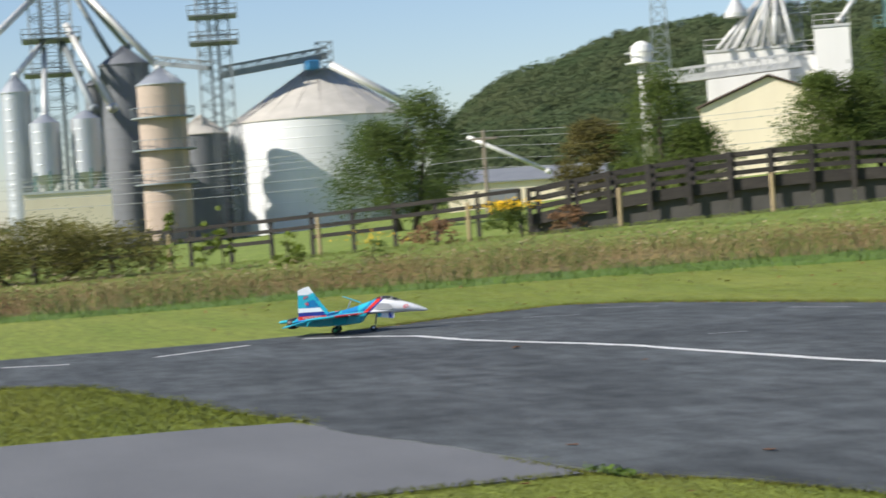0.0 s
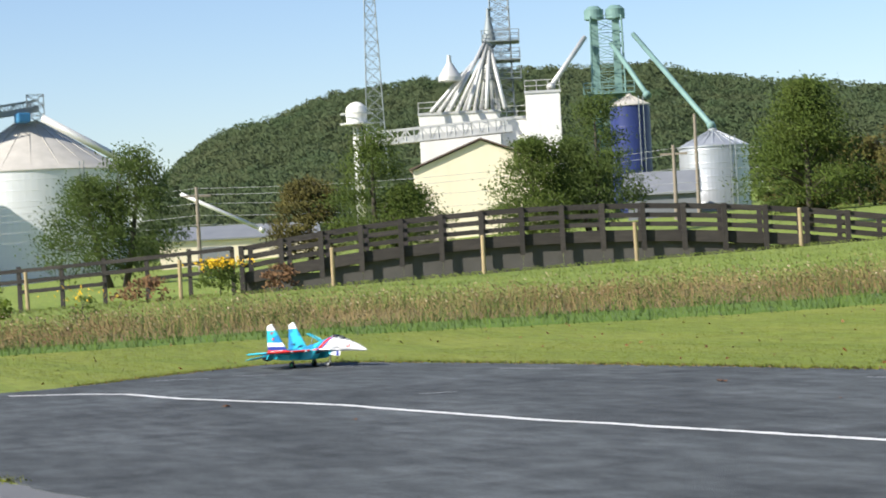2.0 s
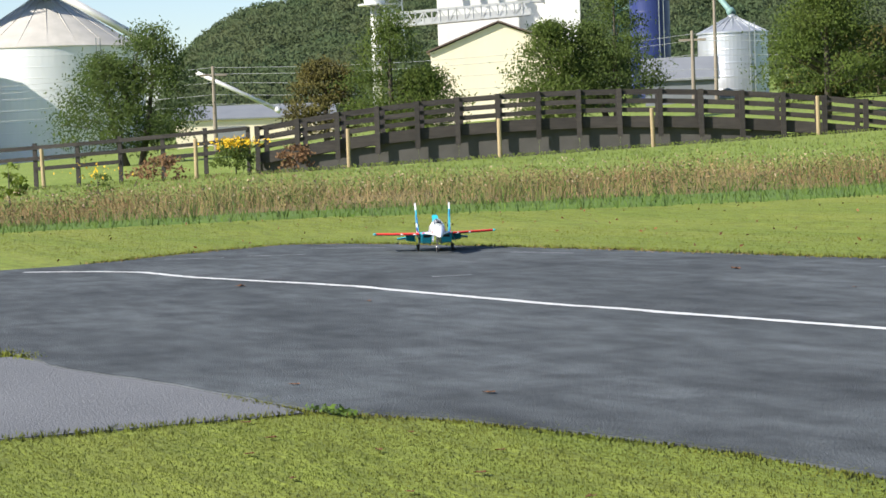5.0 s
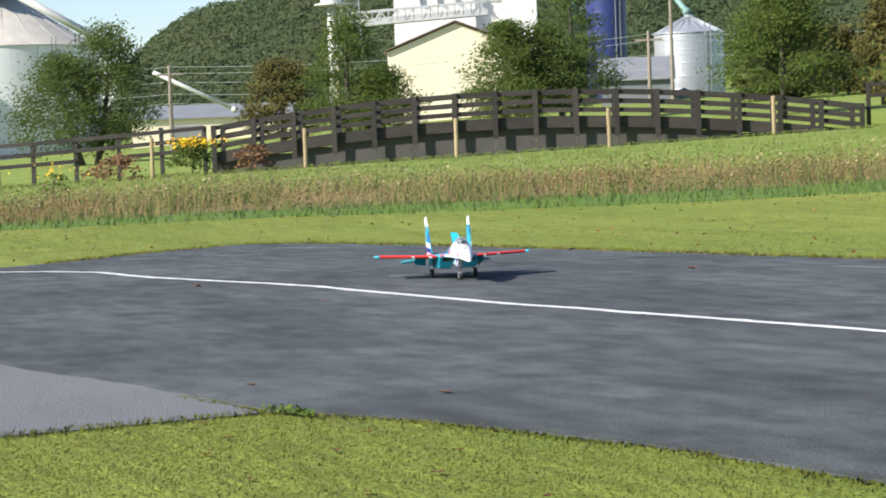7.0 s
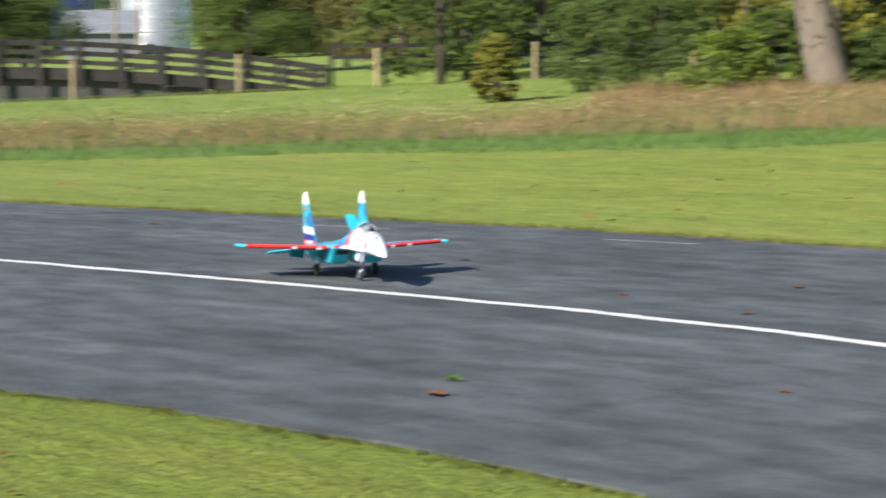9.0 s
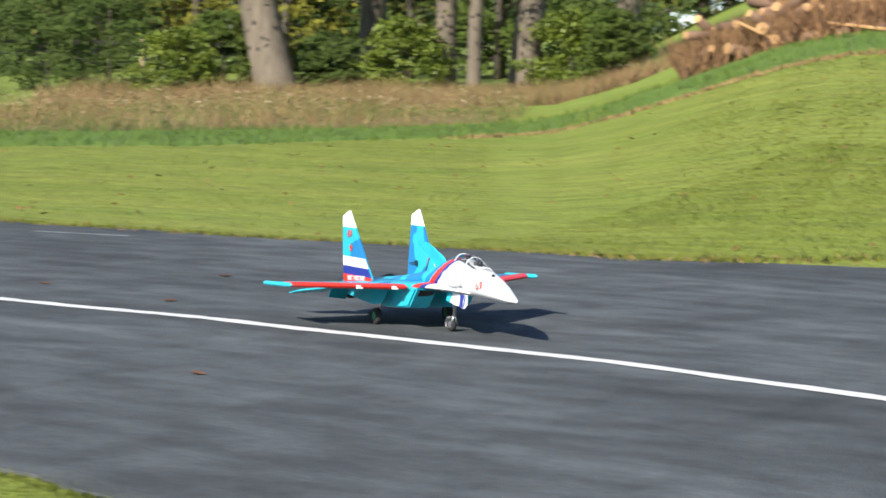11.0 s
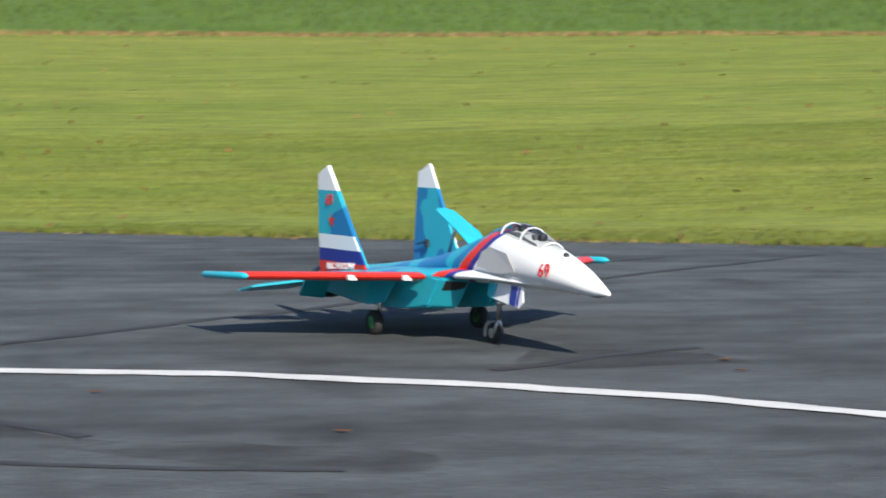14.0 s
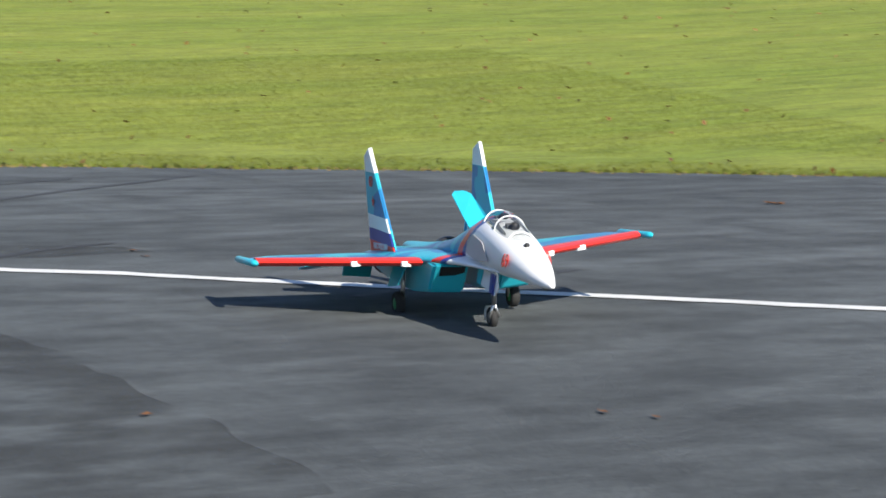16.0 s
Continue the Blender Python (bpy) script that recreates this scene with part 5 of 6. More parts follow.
def hill():
    verts, faces = [], []
    azs = [-92 + i * 0.6 for i in range(105)]
    fs = [k / 14 for k in range(15)]
    for az in azs:
        el = ridge(az) - 0.35
        for f in fs:
            d = 420 + 380 * f
            e = 0.2 + (el - 0.2) * (1 - (1 - f) ** 1.6)
            verts.append((*polar(az, d), lift(d, e) + 1.5 * noise.noise((az, f * 4, 0))))
    m = len(fs)
    for i in range(len(azs) - 1):
        for k in range(m - 1):
            a = i * m + k
            faces.append((a, a + 1, a + m + 1, a + m))
    ob = link("hillside", mesh_of("hillside", verts, faces, True), M_WOODS)
    tagged(ob, "wooded hillside behind the farm", "hill", kind="structure")
    cs = []
    for i in range(3400):
        az = rng.uniform(-73.2, -44)
        f = rng.uniform(0, 1) ** 0.8
        el = ridge(az) - 0.35
        d = 420 + 380 * f
        e = 0.2 + (el - 0.2) * (1 - (1 - f) ** 1.6)
        x, y = polar(az, d)
        z = lift(d, e)
        r = rng.uniform(2.6, 5.0)
        n = 170
        v = rng.normal(size=(n, 3))
        v /= np.linalg.norm(v, axis=1)[:, None]
        v[:, 2] = abs(v[:, 2]) * 1.1 - 0.15
        cs.append(np.array([x, y, z + 0.5]) + v * r * rng.uniform(0.75, 1.05, (n, 1)))
    c = np.concatenate(cs)
    ob = link("hill_woods", tri_mesh("hill_woods", leaf_quads(c, 0.5, 0.3), 4), M_WOODS)
    tagged(ob, "dense mixed woodland turning autumn colours", "woods", kind="stuff")


hill()

# ---- trees behind the bridge ----
def spot(az, d):
    return polar(az, d)


tree("maple_tree", "leafy green tree with a taller leader beside the bin", *spot(-73.6, 122), 7.6, 8.8, M_LEAF, [(0.35, 1.1, 1.0, 0.70), (-0.4, -1.4, 0.80, 0.80)], 190, 130, 0.085)
tree("maple_tree", "dark bronze-tinged tree by the barn", *spot(-68.5, 124), 5.0, 5.2, M_LEAF3, None, 110, 110, 0.085, cone=0.4)
tree("maple_tree", "pyramidal green tree before the cream barn", *spot(-66.75, 121), 7.4, 8.0, M_LEAF2, [(0, 0, 1.0, 0.85), (0.8, 1.6, 0.55, 0.8)], 170, 130, 0.080, cone=0.75)
tree("maple_tree", "bright green tree before the white elevator", *spot(-62.5, 122), 5.9, 6.8, M_LEAF2, None, 140, 130, 0.080, cone=0.7)
tree("maple_tree", "tall green tree beside the blue silo", *spot(-60.75, 123), 8.0, 7.6, M_LEAF, [(0, 0, 1.0, 0.8), (-0.8, -1.2, 0.7, 0.9)], 170, 130, 0.080, cone=0.75)
tree("maple_tree", "broad green tree near the round bin", *spot(-55.2, 110), 7.2, 8.4, M_LEAF2, None, 190, 130, 0.080, cone=0.8)
tree("maple_tree", "dull green tree at the edge of the woods", *spot(-52.6, 118), 5.6, 4.4, M_LEAF3, None, 100, 110, 0.080, cone=0.7)
tree("willow_bush", "large rounded bush at the meadow edge", *spot(-83.5, 72), 1.9, 6.8, M_OLIVE, [(0, 0, 1.0, 0.8), (1.0, -2.6, 0.85, 0.7), (-1.0, 2.4, 0.8, 0.7)], 200, 130, 0.05, 0.05, cone=0.35, category="bush")
for az, d, h, w in ((-79.9, 70, 2.0, 0.9), (-79.1, 70, 1.7, 0.7), (-78.6, 71, 2.1, 0.8), (-76.9, 60, 1.2, 1.2)):
    tree("sapling", "thin leafy sapling among weeds", *spot(az, d), h, w, M_BRIGHT, None, 14, 14, 0.09, 0.02, category="sapling")
gold = tree("goldenrod_clump", "clump of yellow flowering goldenrod", *spot(-70.95, 80), 1.15, 1.7, M_LEAF2, None, 50, 24, 0.07, 0.02, cone=0.2, category="flower")
c = rng.normal(size=(420, 3)) * np.array([0.46, 0.46, 0.10]) + np.array([0, 0, 1.12])
tagged(link("flowering_top", tri_mesh("flowering_top", leaf_quads(c, 0.06, 0.4), 4), M_GOLD, gold, "bright yellow flower plumes"), kind="stuff")
gold2 = tree("goldenrod_clump", "sparse yellow goldenrod among weeds", *spot(-74.6, 58), 0.8, 1.3, M_LEAF2, None, 16, 12, 0.05, 0.02, category="flower")
c = rng.normal(size=(60, 3)) * np.array([0.45, 0.45, 0.12]) + np.array([0, 0, 0.8])
tagged(link("flowering_top", tri_mesh("flowering_top", leaf_quads(c, 0.04, 0.4), 4), M_GOLD, gold2, "small yellow flower plumes"), kind="stuff")
for az, d, w in ((-72.9, 76, 2.2), (-69.4, 79, 1.6)):
    tree("rusty_shrub", "low rust-coloured shrub by the fence", *spot(az, d), 0.85, w, M_RUST, None, 30, 22, 0.07, 0.02, cone=0.25, category="shrub")

# ---- wood at the end of the meadow ----
def big_trunk(az, d, w_deg, label, bark, leaf, lean=0.0, hang=3.0):
    x, y = polar(az, d)
    r = d * math.tan(radians(w_deg / 2))
    t = thing("wood_tree", label, "tree", (x, y, terrain(x, y)))
    bm = bmesh.new()
    tube_chain(bm, [(0, 0, -0.3), (0.02, 0.0, 0.35), (lean * 0.4, 0, 2.0), (lean, 0.1, 4.5), (lean * 1.8, 0.2, 9.0)], [r * 1.5, r * 1.12, r, r * 0.88, r * 0.5], 14)
    for k in range(4):
        a = rng.uniform(0, 6.28)
        tube_chain(bm, [(lean * 0.9, 0, 4.2 + k * 0.7), (lean + math.cos(a) * 1.6, math.sin(a) * 1.6, 5.6 + k * 0.7), (lean + math.cos(a) * 3.4, math.sin(a) * 3.4, 6.0 + k)], [r * 0.45, r * 0.28, r * 0.1], 8)
    part("trunk", bm, bark, t, smooth=True)
    n = 3600
    c = rng.normal(size=(n, 3)) * np.array([2.6, 2.6, 1.5]) + np.array([lean, 0, 7.0])
    m = 700
    c2 = np.stack([rng.normal(0, 2.4, m), rng.normal(0, 2.0, m), rng.uniform(hang, 6.5, m)], 1)
    link("crown", tri_mesh("crown", leaf_quads(np.concatenate([c, c2]), 0.085, 0.2), 4), leaf, t)
    return t


big_trunk(-39.85, 59, 1.02, "stout pale-barked tree at the wood's edge", M_BARK, M_YLEAF, -1.2)
# darker bark stands in for the shade on this trunk
big_trunk(-37.3, 66, 0.72, "dark tree trunk, shade put into its bark colour", M_BARKDK, M_LEAF)
big_trunk(-35.35, 60, 0.55, "grey tree trunk at the wood's edge", M_BARK, M_YLEAF)
big_trunk(-34.6, 58, 0.36, "slender grey tree trunk", M_BARK, M_LEAF2, 0.1)
big_trunk(-33.3, 60, 0.75, "forked pale tree trunk", M_BARK, M_YLEAF, 0.5)
big_trunk(-30.6, 62, 0.6, "pale tree trunk at the wood's edge", M_BARK, M_LEAF2, 0.2)
for az, d, h, w, lf in ((-45.8, 66, 2.9, 4.0, M_LEAF), (-44.2, 64, 3.4, 4.2, M_LEAF), (-42.4, 57, 1.9, 2.4, M_BRIGHT), (-41.2, 60, 2.3, 2.4, M_LEAF2), (-38.4, 60, 1.8, 2.0, M_LEAF), (-36.4, 59, 2.1, 2.6, M_BRIGHT), (-32.0, 59, 2.1, 2.8, M_BRIGHT), (-30.9, 57, 1.8, 2.2, M_LEAF2), (-48.6, 62, 1.9, 1.3, M_YLEAF)):
    tree("hedge_bush", "dense leafy bush at the edge of the wood", *spot(az, d), h, w, lf, None, 80, 60, 0.075, 0.05, cone=0.3, crown_from=0.05, category="bush")
for i in range(34):
    az = -51.2 + i * 0.8 + rng.uniform(-0.4, 0.4)
    d = rng.uniform(84, 120)
    lf = (M_LEAF, M_YLEAF, M_LEAF2, M_LEAF3, M_LEAF)[int(rng.integers(0, 5))]
    tree("wood_tree", "leafy tree in the mixed autumn wood", *spot(az, d), rng.uniform(7, 11), rng.uniform(5.5, 8), lf, None, 80, 60, 0.16, 0.16, crown_from=0.06, cone=0.45)

for i in range(9):
    tree("field_tree", "dull leafy tree along the far field edge", *spot(-55.6 + i * 0.55 + rng.uniform(-0.2, 0.2), rng.uniform(150, 185)), rng.uniform(4.0, 5.6), rng.uniform(5.0, 7.0), (M_LEAF, M_LEAF3)[i % 2], None, 60, 60, 0.2, 0.15, crown_from=0.04, cone=0.4)

# far hedgerow round the rest of the field, behind the camera
for i in range(46):
    az = 25 + i * 5.0
    x, y = polar(az, rng.uniform(120, 160))
    tree("hedgerow_tree", "leafy hedgerow tree beside the field", x, y, rng.uniform(7, 11), rng.uniform(7, 10), M_LEAF, None, 36, 16, 0.5, 0.2)


# ---- log pile ----
def log(x, y, z, r, length, turn, tilt):
    t = thing("cut_log", "rough cut log in an untidy pile", "log", (x, y, z), 0, "logs of the pile")
    t.matrix_basis = pose(x, y, z, 90 + tilt, 0, turn)
    part("bark", lathe([(r, -length / 2), (r * 1.04, 0), (r * 0.97, length / 2)], 12), M_LOG, t, smooth=True)
    for s in (-1, 1):
        part("sawn_end", lathe([(r * 0.93, s * (length / 2 + 0.002)), (r * 0.93, s * (length / 2 + 0.02))], 12), M_LOGEND, t)


def pile_spot(f, back):
    """A place on the log pile, f along it from its far end."""
    return polar(-28.8 + 12.6 * f, 46.9 + back)


for i in range(150):
    lvl = int(rng.integers(0, 5))
    x, y = pile_spot(rng.uniform(0, 1), 0.45 * lvl + rng.normal(0, 0.25))
    log(x, y, terrain(x, y) + 0.10 + 0.22 * lvl, rng.uniform(0.06, 0.17), rng.uniform(0.4, 1.5), rng.uniform(-150, 60), rng.uniform(-28, 28))
def split_plank(f, back, up, turn, tilt):
    x, y = pile_spot(f, back)
    t = part("split_plank", box(bmesh.new(), -0.75, 0.75, -0.11, 0.11, -0.03, 0.03, 0.01), M_LOGEND)
    t.matrix_basis = pose(x, y, terrain(x, y) + up, 0, tilt, turn)
    return tagged(t, "pale split plank leaning on the log pile", "plank", "planks of the pile")


for f, back, up, turn, tilt in ((0.16, -0.5, 0.30, 30, 24), (0.34, -0.6, 0.14, -12, 6), (0.50, -0.5, 0.42, 70, 38), (0.62, -0.6, 0.16, 5, 8), (0.80, -0.5, 0.30, 40, 22), (0.93, -0.6, 0.15, -20, 6)):
    split_plank(f, back, up, turn, tilt)
spots = np.array([pile_spot(rng.uniform(-0.02, 1.04), rng.normal(0.7, 0.6)) for _ in range(14000)])
x, y = spots[:, 0], spots[:, 1]
blades("brush_heap", x, y, 0.7, 0.03, M_RUST, "brown brushwood heaped among the logs", "brushwood", 1.2)


# ---- the model jet: nose at the origin, pointing along +x, wheels on z = 0 ----
def loft(sections, segs=28, power=1.0):
    """A bmesh through sections (x, centre z, half width, half height up, half height down), superelliptic."""
    bm = bmesh.new()
    rings = []
    for x, zc, w, hu, hd in sections:
        ring = []
        for k in range(segs):
            a = 2 * math.pi * k / segs
            c, s = math.cos(a), math.sin(a)
            yy = w * math.copysign(abs(c) ** power, c)
            zz = (hu if s > 0 else hd) * math.copysign(abs(s) ** power, s)
            ring.append(bm.verts.new((x, yy, zc + zz)))
        rings.append(ring)
    for a, b in zip(rings, rings[1:]):
        for k in range(segs):
            j = (k + 1) % segs
            bm.faces.new((a[k], a[j], b[j], b[k]))
    bm.faces.new(rings[0][::-1])
    bm.faces.new(rings[-1])
    return bm


def smoothed(keys, n):
    """Even sections between key sections, by cubic easing through them."""
    ks = np.array(keys, float)
    t = np.linspace(0, len(ks) - 1, n)
    out = []
    for u in t:
        i = min(int(u), len(ks) - 2)
        f = u - i
        p0, p1, p2, p3 = ks[max(i - 1, 0)], ks[i], ks[i + 1], ks[min(i + 2, len(ks) - 1)]
        out.append(tuple(0.5 * ((2 * p1) + (p2 - p0) * f + (2 * p0 - 5 * p1 + 4 * p2 - p3) * f * f + (3 * p1 - p0 - 3 * p2 + p3) * f ** 3)))
    return out


def slab_wing(outline, t_mid, t_edge=0.004, axis="z"):
    """A thin panel with a bevelled edge from an outline of (u, v, w) points; thickness along the axis."""
    bm = bmesh.new()
    c = sum((Vector(p) for p in outline), Vector()) / len(outline)
    n = Vector((0, 0, 1)) if axis == "z" else Vector((0, 1, 0))
    top = [bm.verts.new(Vector(p) + n * t_edge) for p in outline]
    low = [bm.verts.new(Vector(p) - n * t_edge) for p in outline]
    ti = [bm.verts.new(c + (Vector(p) - c) * 0.72 + n * t_mid) for p in outline]
    li = [bm.verts.new(c + (Vector(p) - c) * 0.72 - n * t_mid) for p in outline]
    m = len(outline)
    for k in range(m):
        j = (k + 1) % m
        bm.faces.new((top[k], top[j], ti[j], ti[k]))
        bm.faces.new((low[j], low[k], li[k], li[j]))
        bm.faces.new((low[k], low[j], top[j], top[k]))
    bm.faces.new(ti)
    bm.faces.new(li[::-1])
    return bm


def panel(pts, n, t):
    """A flat plate of thickness t pushed out along n from corner points."""
    bm = bmesh.new()
    n = Vector(n) * t
    a = [bm.verts.new(Vector(p)) for p in pts]
    b = [bm.verts.new(Vector(p) + n) for p in pts]
    bm.faces.new(a)
    bm.faces.new(b)
    for k in range(len(pts)):
        j = (k + 1) % len(pts)
        bm.faces.new((a[k], a[j], b[j], b[k]))
    return bm


def text_part(body, size, m, material, parent, name):
    """Lettering as a thin mesh, laid at the pose m."""
    cu = bpy.data.curves.new(name, "FONT")
    cu.body, cu.size, cu.extrude, cu.align_x, cu.align_y = body, size, 0.0012, "CENTER", "CENTER"
    tmp = bpy.data.objects.new(name, cu)
    me = bpy.data.meshes.new_from_object(tmp)
    bpy.data.objects.remove(tmp)
    ob = link(name, me, material, parent)
    ob.matrix_basis = m
    return ob


def build_jet():
    jet = thing("model_jet", "large turquoise, white, red and blue model fighter jet on the runway", "model aircraft")
    # forward fuselage and spine
    keys = [(-0.012, 0.316, 0.004, 0.004, 0.004), (-0.022, 0.3165, 0.012, 0.011, 0.010), (-0.055, 0.319, 0.023, 0.021, 0.019), (-0.12, 0.325, 0.042, 0.038, 0.035), (-0.22, 0.336, 0.066, 0.059, 0.054), (-0.38, 0.346, 0.090, 0.081, 0.077), (-0.58, 0.346, 0.104, 0.092, 0.096), (-0.80, 0.336, 0.112, 0.108, 0.096), (-1.02, 0.316, 0.116, 0.088, 0.090), (-1.30, 0.292, 0.112, 0.056, 0.060), (-1.62, 0.276, 0.098, 0.040, 0.050), (-1.95, 0.266, 0.070, 0.030, 0.040), (-2.30, 0.262, 0.030, 0.024, 0.024), (-2.36, 0.262, 0.006, 0.006, 0.006)]
    part("fuselage", loft(smoothed(keys, 70), 32), M_BODY, jet, "white front and turquoise rear fuselage", True)
    # flat lifting body with root extensions
    keys = [(-0.52, 0.282, 0.075, 0.008, 0.008), (-0.72, 0.278, 0.125, 0.014, 0.014), (-0.95, 0.270, 0.185, 0.024, 0.024), (-1.20, 0.262, 0.262, 0.034, 0.032), (-1.50, 0.258, 0.300, 0.038, 0.034), (-1.85, 0.255, 0.300, 0.034, 0.030), (-2.12, 0.252, 0.270, 0.020, 0.020)]
    part("centre_body", loft(smoothed(keys, 40), 36, 0.75), M_BODY, jet, "blended centre body with coloured stripe", True)
    for s in (-1, 1):
        # engine nacelle with slanted box intake
        bm = bmesh.new()
        pts = [(-0.98, 0.245), (-1.10, 0.118), (-1.35, 0.108), (-1.75, 0.128), (-2.10, 0.175), (-2.10, 0.275), (-1.2, 0.262)]
        y0, y1 = 0.075, 0.232
        a = [bm.verts.new((x, s * y0, z)) for x, z in pts]
        b = [bm.verts.new((x, s * y1, z + 0.012)) for x, z in pts]
        bm.faces.new(a)
        bm.faces.new(b)
        for k in range(len(pts)):
            j = (k + 1) % len(pts)
            bm.faces.new((a[k], a[j], b[j], b[k]))
        bmesh.ops.bevel(bm, geom=bm.edges[:], offset=0.012, segments=2, affect="EDGES")
        nac = part("engine_nacelle", bm, M_CYAN, jet, "turquoise engine trunk with box intake")
        # dark plate over the closed trunk stands for shade in the intake
        part("intake_mouth", panel([(-0.994, s * 0.09, 0.238), (-0.994, s * 0.20, 0.246), (-1.098, s * 0.20, 0.142), (-1.098, s * 0.09, 0.136)], (0.75, 0, -0.65), 0.006), M_DARK, nac, "dark panel as the shade inside the intake")
        nz = lathe([(0.075, 0.0), (0.082, 0.05), (0.070, 0.13), (0.058, 0.135), (0.055, 0.02)], 24)
        ob = part("exhaust_nozzle", nz, M_DARK, jet, "sooty exhaust nozzle", True)
        ob.matrix_basis = pose(-2.08, s * 0.15, 0.225, 0, -90, 0)
        # wing with red leading edge and turquoise tip rail
        root, tip = (-1.06, s * 0.262, 0.262), (-1.50, s * 0.785, 0.240)
        wing = part("wing", slab_wing([(-1.10, s * 0.27, 0.262), (-1.53, s * 0.785, 0.240), (-1.79, s * 0.785, 0.240), (-1.86, s * 0.27, 0.258)], 0.016), M_CAMO, jet, "turquoise wing")
        q = []
        for f in (0.0, 1.0):
            x0, y0_, z0 = root[0] + (tip[0] - root[0]) * f, root[1] + (tip[1] - root[1]) * f, root[2] + (tip[2] - root[2]) * f
            q.append((x0, y0_, z0))
        bm = bmesh.new()
        secs = []
        for (x0, y0_, z0), ch in zip(q, (0.13, 0.085)):
            prof = [(0.012, 0.0), (0.0, 0.009), (-ch * 0.35, 0.019), (-ch, 0.0185), (-ch, -0.0185), (-ch * 0.35, -0.017), (0.0, -0.009)]
            secs.append([bm.verts.new((x0 + u, y0_, z0 + v)) for u, v in prof])
        for k in range(7):
            j = (k + 1) % 7
            bm.faces.new((secs[0][k], secs[0][j], secs[1][j], secs[1][k]))
        bm.faces.new(secs[0])
        bm.faces.new(secs[1])
        le = part("leading_edge", bm, M_RED, wing, "red leading-edge stripe", False)
        for f in (0.10, 0.40):
            x0, y0_, z0 = root[0] + (tip[0] - root[0]) * f, root[1] + (tip[1] - root[1]) * f, root[2] + (tip[2] - root[2]) * f
            part("white_marking", box(bmesh.new(), x0 - 0.012, x0 + 0.0135, y0_ - 0.017, y0_ + 0.017, z0 - 0.0165, z0 + 0.006, 0.004), M_WHITE, wing, "white rectangle on the leading edge")
        rail = loft([(-1.40, 0.240, 0.004, 0.004, 0.004), (-1.44, 0.240, 0.017, 0.016, 0.016), (-1.82, 0.240, 0.017, 0.016, 0.016), (-1.86, 0.240, 0.006, 0.005, 0.005)], 12)
        ob = part("tip_rail", rail, M_CYAN, wing, "turquoise wingtip launch rail", True)
        ob.location.y = s * 0.803
        part("flap", panel([(-1.835, s * 0.285, 0.258), (-1.82, s * 0.40, 0.254), (-1.895, s * 0.40, 0.160), (-1.93, s * 0.285, 0.150)], (-0.8, 0, 0.6), 0.012), M_CYAN, wing, "drooped turquoise flap")
        # tailplane, drooped
        part("tailplane", slab_wing([(-1.90, s * 0.275, 0.245), (-2.12, s * 0.56, 0.212), (-2.26, s * 0.56, 0.192), (-2.26, s * 0.275, 0.195)], 0.010), M_CYAN, jet, "drooped turquoise tailplane")
        # fin: two skins, flag bands outside, camouflage inside
        prof = [(-1.575, 0.262), (-1.99, 0.650), (-2.082, 0.622), (-2.06, 0.45), (-2.03, 0.262)]
        fin_y = s * 0.245
        cant = s * 0.02
        out = panel([(x, fin_y + cant * (z - 0.26) / 0.36, z) for x, z in prof], (0, s, 0), 0.009)
        bmesh.ops.bevel(out, geom=out.edges[:], offset=0.003, segments=1, affect="EDGES")
        fin = part("fin", out, M_FINOUT, jet, "tail fin with white, blue and red bands")
        part("inner_skin", panel([(x * 0.999, fin_y + cant * (z - 0.26) / 0.36 - s * 0.0005, z) for x, z in prof], (0, -s, 0), 0.008), M_FININ, fin, "camouflaged inner side")
        bars("rudder_linkage", [((-1.90, fin_y - s * 0.018, 0.365), (-1.99, fin_y - s * 0.018, 0.355)), ((-1.90, fin_y - s * 0.018, 0.372), (-1.895, fin_y - s * 0.018, 0.345), 0.008)], 0.003, M_DARK, fin)
        rot = pose(0, 0, 0, 90, 0, 0) if s < 0 else pose(0, 0, 0, 90, 0, 180)
        yo = fin_y + s * 0.0125
        text_part("69", 0.07, Matrix.Translation((-1.955, yo + cant * 0.75, 0.525)) @ rot, M_RED, fin, "fin_number")
        text_part("ВВС РОССИИ", 0.040, Matrix.Translation((-1.83, yo, 0.288)) @ rot, M_WHITE, fin, "fin_lettering")
        bm = bmesh.new()
        vs = [bm.verts.new((r * math.sin(math.pi * k / 5), 0, r * math.cos(math.pi * k / 5))) for k, r in ((k, 0.034 if k % 2 == 0 else 0.0135) for k in range(10))]
        bm.faces.new(vs)
        st = part("star", bm, M_RED, fin, "red star emblem")
        st.location = (-1.925, yo + cant * 0.5 + s * 0.002, 0.452)
        # nose lettering
        rot2 = pose(0, 0, 0, 78, 0, 3) if s < 0 else pose(0, 0, 0, 78, 0, 177)
        text_part("69", 0.078, Matrix.Translation((-0.36, s * 0.0915, 0.357)) @ rot2, M_RED, jet, "nose_number")
        part("grey_patch", panel([(-0.62, s * 0.1095, 0.392), (-0.76, s * 0.1105, 0.405), (-0.82, s * 0.1170, 0.375), (-0.86, s * 0.1190, 0.315), (-0.70, s * 0.1145, 0.300), (-0.56, s * 0.1090, 0.325)], (0, s, 0), 0.003), M_GREYP, jet, "pale grey camouflage patch")
        # main undercarriage
        leg = bars("main_leg", [((-1.47, s * 0.245, 0.215), (-1.485, s * 0.25, 0.05)), ((-1.485, s * 0.25, 0.055), (-1.485, s * 0.285, 0.055), 0.006)], 0.008, M_CHROME, jet, "bright steel undercarriage leg", 10)
